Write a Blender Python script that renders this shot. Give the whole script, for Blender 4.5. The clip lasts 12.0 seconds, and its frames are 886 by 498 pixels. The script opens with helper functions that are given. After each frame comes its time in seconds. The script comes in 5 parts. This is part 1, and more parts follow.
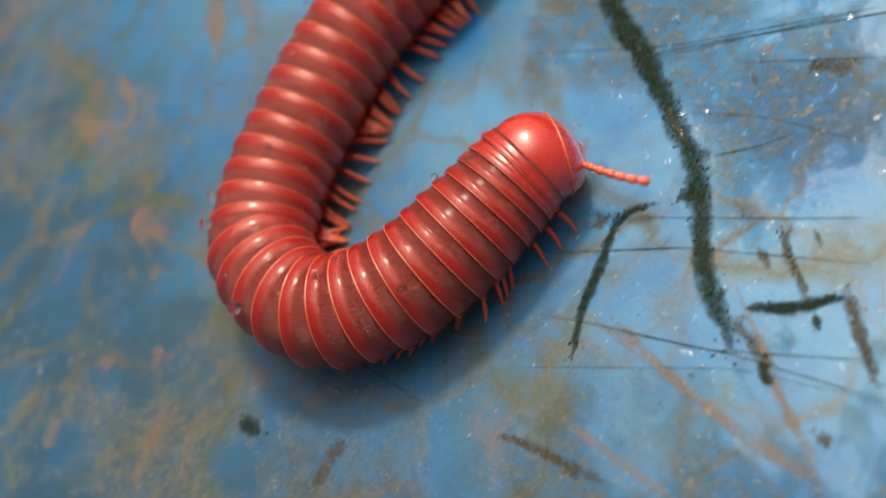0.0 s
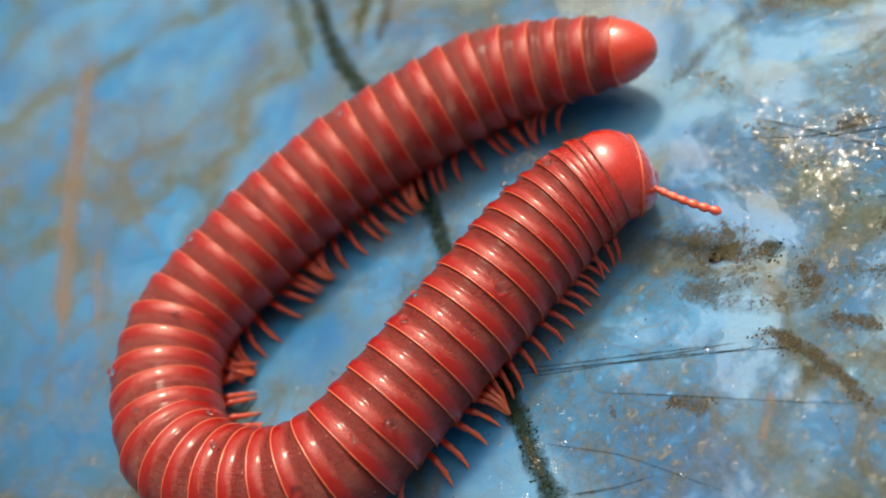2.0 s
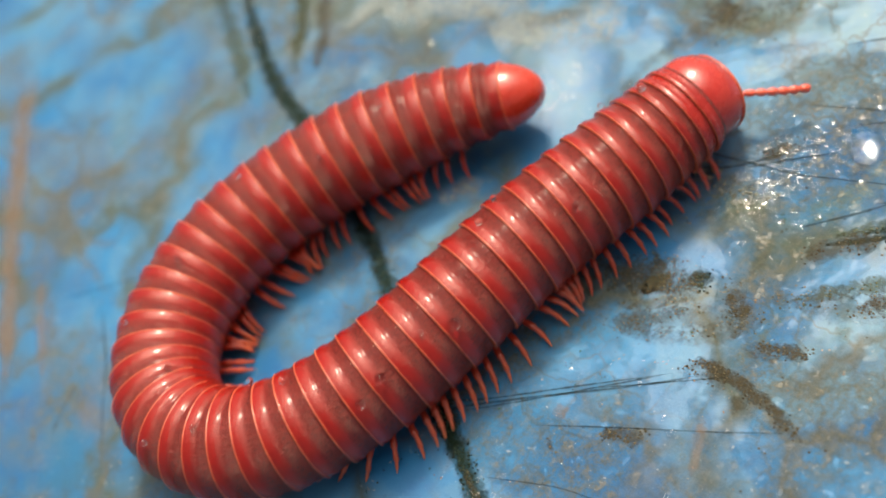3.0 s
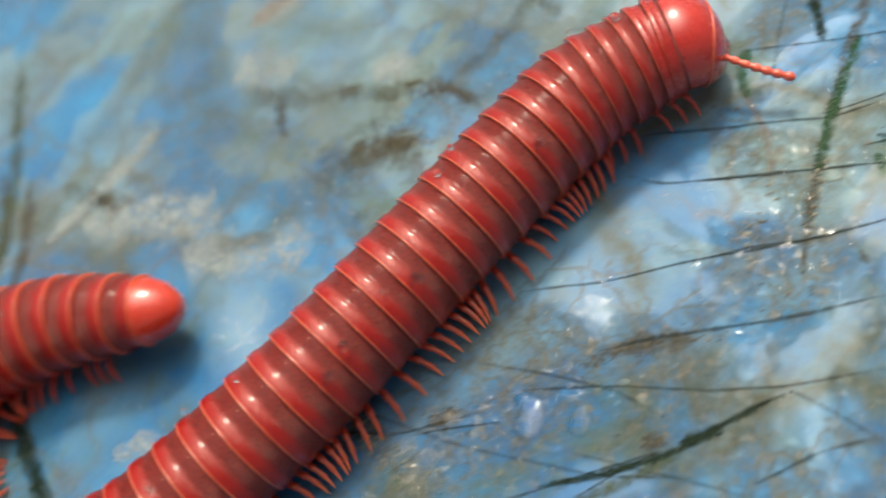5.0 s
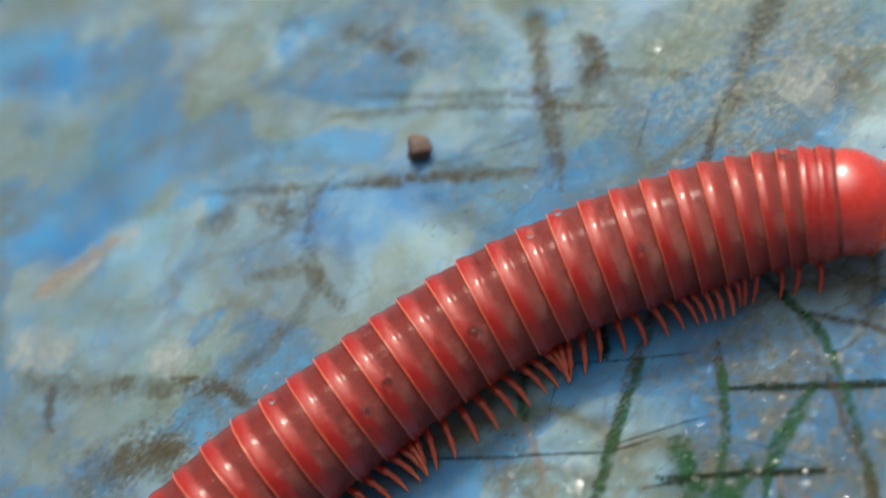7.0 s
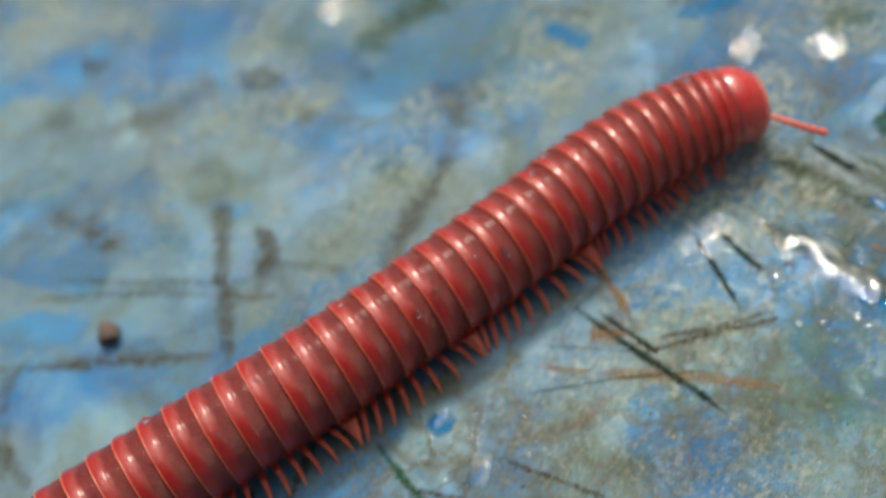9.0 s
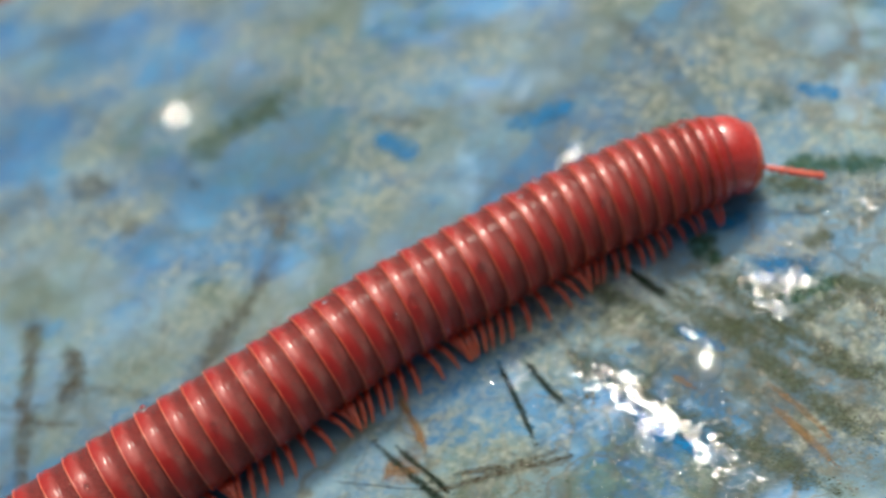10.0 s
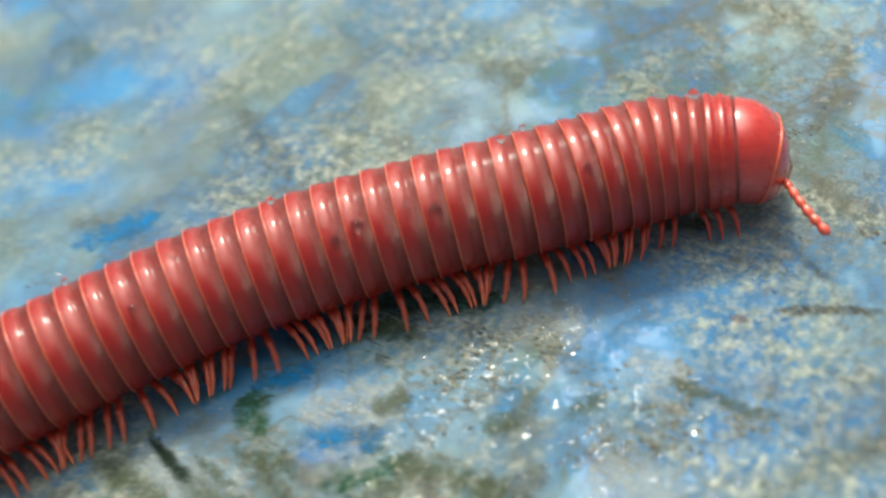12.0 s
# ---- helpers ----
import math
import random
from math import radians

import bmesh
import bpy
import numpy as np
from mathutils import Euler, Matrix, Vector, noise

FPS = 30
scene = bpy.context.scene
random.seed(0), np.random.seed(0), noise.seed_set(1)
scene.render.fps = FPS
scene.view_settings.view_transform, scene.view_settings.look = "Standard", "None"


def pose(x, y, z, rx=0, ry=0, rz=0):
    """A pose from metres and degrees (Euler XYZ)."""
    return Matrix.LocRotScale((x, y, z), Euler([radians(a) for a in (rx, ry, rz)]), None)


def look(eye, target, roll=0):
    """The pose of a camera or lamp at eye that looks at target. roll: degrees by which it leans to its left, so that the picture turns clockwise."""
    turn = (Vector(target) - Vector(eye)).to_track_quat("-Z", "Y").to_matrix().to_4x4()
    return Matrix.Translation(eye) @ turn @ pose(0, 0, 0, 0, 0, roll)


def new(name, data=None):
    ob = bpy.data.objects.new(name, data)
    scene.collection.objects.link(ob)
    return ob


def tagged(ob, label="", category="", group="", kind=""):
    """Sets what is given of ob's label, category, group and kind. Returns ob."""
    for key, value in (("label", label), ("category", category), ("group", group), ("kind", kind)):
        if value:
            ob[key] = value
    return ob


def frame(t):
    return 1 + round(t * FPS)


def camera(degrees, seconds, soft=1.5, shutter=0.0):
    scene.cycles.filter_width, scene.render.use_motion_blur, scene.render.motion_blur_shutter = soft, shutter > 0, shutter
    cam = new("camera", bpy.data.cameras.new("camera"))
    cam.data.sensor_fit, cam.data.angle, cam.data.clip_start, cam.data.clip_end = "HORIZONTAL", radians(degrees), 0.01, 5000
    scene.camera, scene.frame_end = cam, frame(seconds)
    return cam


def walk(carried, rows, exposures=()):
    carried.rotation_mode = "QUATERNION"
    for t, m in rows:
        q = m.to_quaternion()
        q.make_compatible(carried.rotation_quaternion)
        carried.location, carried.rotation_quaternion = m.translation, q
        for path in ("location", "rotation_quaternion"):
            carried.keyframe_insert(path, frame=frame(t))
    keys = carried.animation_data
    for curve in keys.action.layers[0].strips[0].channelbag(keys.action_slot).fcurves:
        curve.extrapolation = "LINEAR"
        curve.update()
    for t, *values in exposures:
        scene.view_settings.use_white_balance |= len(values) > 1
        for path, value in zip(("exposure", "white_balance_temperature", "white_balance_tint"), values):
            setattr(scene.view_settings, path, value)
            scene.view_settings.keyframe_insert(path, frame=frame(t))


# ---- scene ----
import functools

MM = 0.001  # the plan below is in millimetres

# ---------------------------------------------------------------- camera
cam = camera(42.0, 12.0, soft=1.5, shutter=0.4)
cam.data.dof.use_dof = True
cam.data.dof.focus_distance = 0.068
cam.data.dof.aperture_fstop = 24.0


def mm(x, y, z, rx, ry, rz):
    return pose(x * MM, y * MM, z * MM, rx, ry, rz)


walk(cam, [
    (0.0, mm(0.00, -0.00, 60.00, 26.33, 25.77, -41.30)),
    (0.5, mm(3.78, 1.13, 61.68, 26.88, 25.19, -42.38)),
    (1.0, mm(3.89, 2.28, 61.91, 30.29, 24.06, -42.13)),
    (1.5, mm(5.61, 5.65, 61.08, 32.21, 22.22, -42.55)),
    (2.0, mm(9.49, 5.78, 61.10, 33.12, 20.75, -43.40)),
    (2.5, mm(9.94, 6.11, 62.37, 34.51, 20.47, -43.42)),
    (2.7, mm(11.19, 6.39, 62.70, 32.84, 19.89, -44.62)),
    (4.3, mm(26.81, 2.99, 67.84, 27.71, 22.42, -47.00)),
    (4.5, mm(31.71, 4.12, 68.00, 27.56, 22.78, -47.52)),
    (5.0, mm(40.09, 3.20, 61.07, 29.11, 20.04, -48.67)),
    (5.5, mm(47.85, 0.88, 59.42, 30.43, 18.03, -49.99)),
    (6.0, mm(53.02, 0.06, 58.68, 32.73, 17.64, -50.12)),
    (6.5, mm(53.07, 3.30, 57.96, 33.27, 18.57, -49.27)),
    (7.0, mm(57.55, 3.44, 58.57, 34.82, 17.93, -49.63)),
    (7.5, mm(60.97, -1.85, 60.51, 32.33, 14.48, -52.36)),
    (7.7, mm(62.03, -5.87, 61.77, 32.48, 14.17, -52.67)),
    (9.3, mm(70.91, -9.11, 70.42, 37.88, 12.01, -55.27)),
    (9.5, mm(74.79, -9.42, 71.90, 37.71, 11.97, -55.53)),
    (10.0, mm(79.52, -16.29, 66.79, 39.56, 11.51, -55.36)),
    (10.5, mm(84.36, -18.95, 60.86, 41.28, 11.91, -54.93)),
    (11.0, mm(92.24, -20.64, 55.54, 42.80, 10.70, -55.56)),
    (11.5, mm(101.68, -26.88, 56.34, 42.68, 12.67, -54.70)),
    (12.0, mm(107.97, -28.61, 49.77, 42.88, 11.28, -55.51)),
], exposures=[(0.0, 0.35, 7500, 10), (1.5, 0.42, 7600, 10), (2.7, 0.52, 7500, 10), (4.5, 0.52, 7400, 10), (5.5, 0.29, 7000, 10), (6.5, 0.26, 6900, 10),
               (7.5, 0.36, 6700, 9), (9.5, 0.12, 6600, 8), (10.5, 0.38, 6600, 8), (11.0, 0.50, 6600, 7), (12.0, 0.60, 6600, 6)])

# ---------------------------------------------------------------- light
SUN_AZ, SUN_EL = radians(30), radians(57)
GLOW_EL, GLOW = radians(70), 3.6  # height and strength of a soft glow added to the sky above the sun
to_sun = Vector((math.cos(SUN_AZ) * math.cos(SUN_EL), math.sin(SUN_AZ) * math.cos(SUN_EL), math.sin(SUN_EL)))
world = bpy.data.worlds.new("sky")
scene.world = world
world.use_nodes = True
wn = world.node_tree.nodes
sky = wn.new("ShaderNodeTexSky")
sky.sky_type = "NISHITA"
sky.sun_disc = False
sky.sun_elevation = SUN_EL
sky.sun_rotation = math.pi / 2 - SUN_AZ
# added glow, brightest above the sun, for soft light and broad sheen on the body
wl = world.node_tree.links


def sky_math(op, a, b):
    n = wn.new("ShaderNodeMath")
    n.operation = op
    wl.new(a, n.inputs[0])
    n.inputs[1].default_value = b
    return n.outputs[0]


def sky_scale(colour, by):
    n = wn.new("ShaderNodeVectorMath")
    n.operation = "SCALE"
    for socket, v in ((n.inputs[0], colour), (n.inputs["Scale"], by)):
        if hasattr(v, "is_output"):
            wl.new(v, socket)
        else:
            socket.default_value = v
    return n.outputs[0]


toward = wn.new("ShaderNodeVectorMath")
toward.operation = "DOT_PRODUCT"
toward.inputs[1].default_value = (math.cos(SUN_AZ) * math.cos(GLOW_EL), math.sin(SUN_AZ) * math.cos(GLOW_EL), math.sin(GLOW_EL))
wl.new(wn.new("ShaderNodeTexCoord").outputs["Generated"], toward.inputs[0])
glow = sky_math("MULTIPLY", sky_math("POWER", sky_math("MAXIMUM", toward.outputs["Value"], 0.0), 10.0), GLOW)
glow = sky_math("ADD", glow, 0.10)
both = wn.new("ShaderNodeVectorMath")
both.operation = "ADD"
wl.new(sky_scale(sky.outputs[0], 0.055), both.inputs[0])
wl.new(sky_scale((1.0, 0.98, 0.95), glow), both.inputs[1])
wl.new(both.outputs[0], wn["Background"].inputs[0])
wn["Background"].inputs[1].default_value = 1.0
sky.air_density, sky.dust_density, sky.ozone_density = 0.6, 4.5, 0.2
sun = new("sun", bpy.data.lights.new("sun", "SUN"))
sun.data.energy = 2.0
sun.data.angle = radians(8.0)
sun.data.color = (1.0, 0.94, 0.84)
sun.matrix_world = look(to_sun, (0, 0, 0))


# ---------------------------------------------------------------- materials
class Mat:
    """A small builder of node materials."""

    def __init__(self, name):
        self.m = bpy.data.materials.new(name)
        self.m.use_nodes = True
        self.t = self.m.node_tree
        self.b = self.t.nodes["Principled BSDF"]

    def node(self, kind, **ins):
        n = self.t.nodes.new("ShaderNode" + kind)
        for k, v in ins.items():
            s = n.inputs[k.replace("_", " ")]
            if hasattr(v, "is_output"):
                self.t.links.new(v, s)
            else:
                s.default_value = v
        return n

    def coords(self):
        return self.node("TexCoord").outputs["Object"]

    def where(self):
        return self.node("NewGeometry").outputs["Position"]

    def noise(self, scale, detail=4.0, rough=0.55, at=None, distort=0.0):
        n = self.node("TexNoise", Scale=scale, Detail=detail, Roughness=rough, Distortion=distort)
        self.t.links.new(at if at is not None else self.coords(), n.inputs["Vector"])
        return n.outputs["Fac"]

    def ramp(self, fac, *stops):
        n = self.node("ValToRGB", Fac=fac)
        e = n.color_ramp.elements
        while len(e) < len(stops):
            e.new(0.5)
        for el, (p, c) in zip(e, stops):
            el.position = p
            el.color = (*c, 1) if not isinstance(c, float) else (c, c, c, 1)
        return n.outputs["Color"]

    def mix(self, fac, a, b):
        n = self.t.nodes.new("ShaderNodeMix")
        n.data_type = "RGBA"
        for s, v in ((n.inputs[0], fac), (n.inputs[6], a), (n.inputs[7], b)):
            if hasattr(v, "is_output"):
                self.t.links.new(v, s)
            elif isinstance(v, (int, float)):
                s.default_value = v
            else:
                s.default_value = (*v, 1)
        return n.outputs[2]

    def math(self, op, a, b=0.0):
        n = self.t.nodes.new("ShaderNodeMath")
        n.operation = op
        for s, v in zip(n.inputs, (a, b)):
            if hasattr(v, "is_output"):
                self.t.links.new(v, s)
            else:
                s.default_value = v
        return n.outputs[0]

    def set(self, **ins):
        for k, v in ins.items():
            s = self.b.inputs[k.replace("_", " ")]
            if hasattr(v, "is_output"):
                self.t.links.new(v, s)
            else:
                s.default_value = (*v, 1) if isinstance(v, tuple) and len(v) == 3 and s.type == "RGBA" else v
        return self

    def bump(self, height, strength, distance):
        n = self.node("Bump", Height=height, Strength=strength, Distance=distance)
        self.t.links.new(n.outputs["Normal"], self.b.inputs["Normal"])
        return self


def plastic():
    """Sun-bleached blue plastic under a patchy skin of algae, chalk and grime."""
    k = Mat("weathered_blue_plastic")
    w = k.where()
    x = k.node("SeparateXYZ", Vector=w).outputs["X"]
    old = k.node("Clamp", Value=k.math("ADD", k.math("MULTIPLY", x, 7.0), 0.45), Min=0.2, Max=1.0).outputs[0]
    times = lambda *v: functools.reduce(lambda a, c: k.math("MULTIPLY", a, c), v)
    broad = k.noise(34, 5, 0.6, w, 0.2)
    mid = k.noise(120, 5, 0.6, w, 0.25)
    edge = k.math("ADD", k.math("MULTIPLY", k.math("SUBTRACT", 0.006, x), 42.0), k.math("MULTIPLY", k.math("SUBTRACT", mid, 0.5), 1.6))
    shaded_grime = k.node("Clamp", Value=edge, Min=0.0, Max=0.92).outputs[0]
    small = k.noise(520, 7, 0.72, w, 0.2)
    # towards higher y the algae net weakens and a grey-green tint sets in
    far_side = k.node("Clamp", Value=k.math("MULTIPLY", k.math("SUBTRACT", k.math("ADD", k.node("SeparateXYZ", Vector=w).outputs["Y"], k.math("MULTIPLY", x, 0.37)), 0.062), 75.0), Min=0.0, Max=1.0).outputs[0]
    far_side = times(far_side, k.node("Clamp", Value=k.math("MULTIPLY", k.math("SUBTRACT", x, 0.026), 35.0), Min=0.0, Max=1.0).outputs[0])
    crisp = k.math("SUBTRACT", 1.0, k.math("MULTIPLY", far_side, 0.45))
    fine = k.noise(2300, 6, 0.75, w)
    grain = k.noise(980, 10, 0.85, w, 0.1)

    def web(scale, pull, width):
        shift = k.node("TexNoise", Scale=scale * 2.2, Detail=4.0)
        k.t.links.new(w, shift.inputs["Vector"])
        sc = k.t.nodes.new("ShaderNodeVectorMath")
        sc.operation = "SCALE"
        sc.inputs["Scale"].default_value = pull
        k.t.links.new(shift.outputs["Color"], sc.inputs[0])
        add = k.t.nodes.new("ShaderNodeVectorMath")
        add.operation = "ADD"
        k.t.links.new(w, add.inputs[0])
        k.t.links.new(sc.outputs[0], add.inputs[1])
        cells = k.t.nodes.new("ShaderNodeTexVoronoi")
        cells.feature = "DISTANCE_TO_EDGE"
        cells.inputs["Scale"].default_value = scale
        k.t.links.new(add.outputs[0], cells.inputs["Vector"])
        edge = k.math("ADD", cells.outputs["Distance"], k.math("MULTIPLY", k.math("SUBTRACT", grain, 0.5), width * 1.3))
        return k.ramp(edge, (0.0, 1.0), (width, 0.0))

    blue = k.mix(k.ramp(mid, (0.35, 0.0), (0.65, 1.0)), PLASTIC_DEEP, PLASTIC_BLUE)
    # a milky bleached skin, worn away in clear patches
    skin = k.ramp(k.math("ADD", times(broad, 0.5), k.math("ADD", times(mid, 0.3), times(small, 0.2))), (0.40, 0.0), (0.56, 1.0))
    worn = k.ramp(k.math("ADD", times(k.noise(75, 4, 0.5, w, 0.6), 0.85), times(small, 0.15)), (0.50, 0.0), (0.53, 1.0))
    skin = times(skin, k.math("SUBTRACT", 1.0, times(worn, 0.8)), k.node("Clamp", Value=k.math("MULTIPLY", k.math("SUBTRACT", old, 0.28), 1.3), Min=0.08, Max=0.85).outputs[0])
    milk = k.mix(k.ramp(k.noise(60, 3, 0.5, w), (0.4, 0.0), (0.6, 1.0)), (0.15, 0.27, 0.31), (0.185, 0.295, 0.275))
    milk = k.mix(k.ramp(small, (0.35, 0.5), (0.65, 0.0)), milk, (0.29, 0.36, 0.34))
    col = k.mix(skin, blue, milk)
    # old grey grime with brown blotches at low x, deepened to paint in corner shading
    col = k.mix(times(shaded_grime, k.ramp(mid, (0.3, 0.55), (0.55, 1.0))), col, (0.015, 0.048, 0.080))
    col = k.mix(times(shaded_grime, k.ramp(k.noise(125, 6, 0.65, w, 0.5), (0.56, 0.0), (0.66, 1.0)), 0.8), col, (0.21, 0.105, 0.06))
    # a net of algae along old scratches, and grainy patches of it
    col = k.mix(times(web(48, 0.012, 0.075), k.ramp(mid, (0.36, 0.0), (0.54, 1.0)), crisp, 0.9), col, k.mix(fine, (0.020, 0.045, 0.024), (0.10, 0.10, 0.06)))
    col = k.mix(times(web(125, 0.005, 0.075), k.ramp(broad, (0.42, 0.0), (0.56, 1.0)), crisp, 0.8), col, k.mix(fine, (0.03, 0.05, 0.03), (0.15, 0.12, 0.08)))
    col = k.mix(times(web(290, 0.0024, 0.055), k.ramp(k.noise(64, 4, 0.55, w, 0.3), (0.47, 0.0), (0.57, 1.0)), crisp, old, 0.75), col, k.mix(fine, (0.025, 0.04, 0.028), (0.11, 0.10, 0.07)))
    zone = k.ramp(k.math("ADD", times(k.noise(70, 6, 0.65, w, 0.4), 0.9), times(old, 0.10)), (0.475, 0.0), (0.58, 1.0))
    algae = times(zone, k.ramp(grain, (0.42, 0.0), (0.58, 1.0)))
    col = k.mix(times(algae, crisp, 0.85), col, k.mix(k.ramp(fine, (0.3, 0.0), (0.7, 1.0)), (0.035, 0.045, 0.022), (0.19, 0.165, 0.11)))
    green = times(k.ramp(k.noise(52, 5, 0.6, w, 0.7), (0.52, 0.0), (0.68, 1.0)), k.ramp(small, (0.40, 0.0), (0.60, 1.0)), old, 0.7)
    col = k.mix(green, col, (0.055, 0.135, 0.085))
    far_tint = times(far_side, k.ramp(k.noise(95, 5, 0.55, w, 0.5), (0.44, 0.0), (0.62, 1.0)), k.math("SUBTRACT", 1.0, times(worn, 0.7)))
    col = k.mix(times(far_tint, 0.6), col, k.mix(k.ramp(mid, (0.42, 0.0), (0.58, 1.0)), (0.17, 0.22, 0.19), (0.085, 0.125, 0.09)))
    specks = k.ramp(fine, (0.63, 0.0), (0.70, 1.0))
    col = k.mix(times(specks, k.ramp(mid, (0.45, 0.0), (0.6, 1.0)), 0.55), col, (0.22, 0.14, 0.08))
    pale = k.ramp(k.noise(1900, 4, 0.7, w, 0.3), (0.64, 0.0), (0.70, 1.0))
    col = k.mix(times(pale, k.ramp(broad, (0.42, 0.1), (0.56, 1.0)), 0.55), col, (0.56, 0.58, 0.56))
    crust = times(k.ramp(k.noise(88, 6, 0.65, w, 0.5), (0.46, 0.0), (0.60, 1.0)), k.ramp(k.noise(1250, 8, 0.8, w), (0.44, 0.0), (0.58, 1.0)), k.node("Clamp", Value=k.math("MULTIPLY", k.math("SUBTRACT", x, 0.078), 28.0), Min=0.0, Max=1.0).outputs[0])
    col = k.mix(times(crust, 0.9), col, k.mix(k.ramp(fine, (0.35, 0.0), (0.65, 1.0)), (0.16, 0.20, 0.13), (0.50, 0.53, 0.45)))
    rough = k.math("ADD", times(skin, 0.12), 0.34)
    k.set(Base_Color=col, Roughness=rough, Specular_IOR_Level=0.36, Coat_Weight=times(k.ramp(small, (0.5, 0.0), (0.62, 1.0)), 0.05), Coat_Roughness=0.2)
    return k.bump(k.math("ADD", times(fine, 0.5), k.math("ADD", times(small, 0.6), k.math("ADD", times(algae, 0.9), times(crust, 1.2)))), 0.5, 0.00012).m


def shell(name, base, dark, rough=0.3, coat=0.35, pits=0.25, sheen=0.24):
    """Horny skin: mottled, finely grooved along the body and pitted."""
    k = Mat(name)
    c = k.coords()
    grooved = k.node("Mapping", Vector=c, Scale=(0.22, 1.0, 1.0)).outputs[0]
    f = k.noise(900, 5, 0.65, c)
    big = k.noise(260, 3, 0.6, k.where())
    groove = k.noise(3800, 5, 0.7, grooved)
    col = k.mix(k.ramp(k.math("ADD", k.math("MULTIPLY", f, 0.6), k.math("MULTIPLY", big, 0.4)), (0.35, 0.0), (0.65, 1.0)), dark, base)
    col = k.mix(k.ramp(k.noise(2600, 4, 0.7, c), (0.60, 0.0), (0.72, 0.5)), col, dark)
    k.set(Base_Color=col, Roughness=k.math("ADD", k.math("MULTIPLY", f, 0.3), rough - 0.15), Specular_IOR_Level=0.6, Coat_Weight=coat, Coat_Roughness=sheen,
          Subsurface_Weight=0.10, Subsurface_Scale=0.0010, Subsurface_Radius=(1.0, 0.25, 0.12))
    return k.bump(k.math("ADD", k.math("ADD", k.noise(5200, 3, 0.5, c), k.noise(1100, 4, 0.6, c)), k.math("MULTIPLY", groove, 0.9)), pits, 0.00005).m


def plain(name, base, rough=0.6, **more):
    k = Mat(name)
    f = k.noise(900, 5, 0.6)
    k.set(Base_Color=k.mix(f, tuple(v * 0.6 for v in base), tuple(min(1, v * 1.3) for v in base)), Roughness=rough, **more)
    return k.bump(k.noise(2500, 4, 0.6), 0.4, 0.0002).m


PLASTIC_DEEP, PLASTIC_BLUE = (0.004, 0.115, 0.30), (0.010, 0.195, 0.42)
M_PLASTIC = plastic()
M_RED = shell("red_shell", (0.42, 0.018, 0.010), (0.30, 0.010, 0.006), 0.28, 0.35, 0.35)


def banded():
    """A ring's skin: dull mauve-brown and finely grooved in front, passing into smooth red behind."""
    k = Mat("brown_to_red_shell")
    c = k.coords()
    x = k.node("SeparateXYZ", Vector=c).outputs["X"]
    f = k.noise(900, 5, 0.65, c)
    big = k.noise(170, 3, 0.6, k.where())
    at = k.math("ADD", k.math("MULTIPLY", x, 1000.0), k.math("MULTIPLY", k.math("SUBTRACT", k.math("ADD", f, big), 1.0), 0.26))
    brown = k.ramp(k.math("ADD", at, 0.5), (0.10, 0.0), (0.74, 1.0))
    lane = k.node("Mapping", Vector=c, Scale=(0.10, 1.0, 1.0)).outputs[0]
    groove = k.noise(8500, 5, 0.75, lane)
    pit = k.ramp(k.noise(6500, 4, 0.7, c), (0.48, 0.0), (0.66, 1.0))
    red = k.mix(f, (0.23, 0.004, 0.0025), (0.39, 0.009, 0.005))
    red = k.mix(k.ramp(k.noise(420, 4, 0.65, c, 0.5), (0.50, 0.0), (0.70, 0.5)), red, (0.19, 0.006, 0.004))
    dull = k.mix(pit, k.mix(f, (0.16, 0.009, 0.007), (0.26, 0.017, 0.012)), (0.10, 0.007, 0.006))
    dull = k.mix(k.ramp(k.noise(520, 4, 0.6, c, 0.4), (0.58, 0.0), (0.70, 0.3)), dull, (0.26, 0.016, 0.010))
    fleck = k.ramp(k.noise(1700, 3, 0.6, c, 0.4), (0.725, 0.0), (0.755, 1.0))
    k.set(Base_Color=k.mix(fleck, k.mix(brown, red, dull), (0.62, 0.40, 0.30)), Roughness=k.math("ADD", k.math("MULTIPLY", brown, 0.02), 0.25), Specular_IOR_Level=k.math("ADD", k.math("MULTIPLY", brown, 0.2), 0.5),
          Coat_Weight=k.math("ADD", k.math("MULTIPLY", k.math("SUBTRACT", 1.0, brown), 0.40), 0.10), Coat_Roughness=k.math("ADD", k.math("MULTIPLY", brown, 0.09), 0.14), Specular_Tint=(1.0, 0.78, 0.68),
          Subsurface_Weight=0.05, Subsurface_Scale=0.0008, Subsurface_Radius=(1.0, 0.25, 0.12))
    rough = k.math("MULTIPLY", k.math("ADD", k.math("MULTIPLY", groove, 1.9), k.math("MULTIPLY", pit, 0.5)), k.math("ADD", k.math("MULTIPLY", brown, 0.8), 0.2))
    return k.bump(k.math("ADD", rough, k.math("MULTIPLY", k.noise(900, 5, 0.7, c), 1.0)), 0.9, 0.00008).m


M_DARK = banded()
M_RIM = shell("orange_rim", (0.66, 0.130, 0.052), (0.50, 0.065, 0.028), 0.32)
M_HEAD = shell("bright_red_shell", (0.55, 0.028, 0.014), (0.42, 0.017, 0.010), 0.27, 0.9, 0.22, 0.13)
M_TAIL = shell("orange_red_tail", (0.62, 0.050, 0.020), (0.48, 0.028, 0.013), 0.27, 0.7, 0.22, 0.18)
M_LEG = shell("orange_red_leg", (0.76, 0.125, 0.068), (0.60, 0.060, 0.035), 0.34)


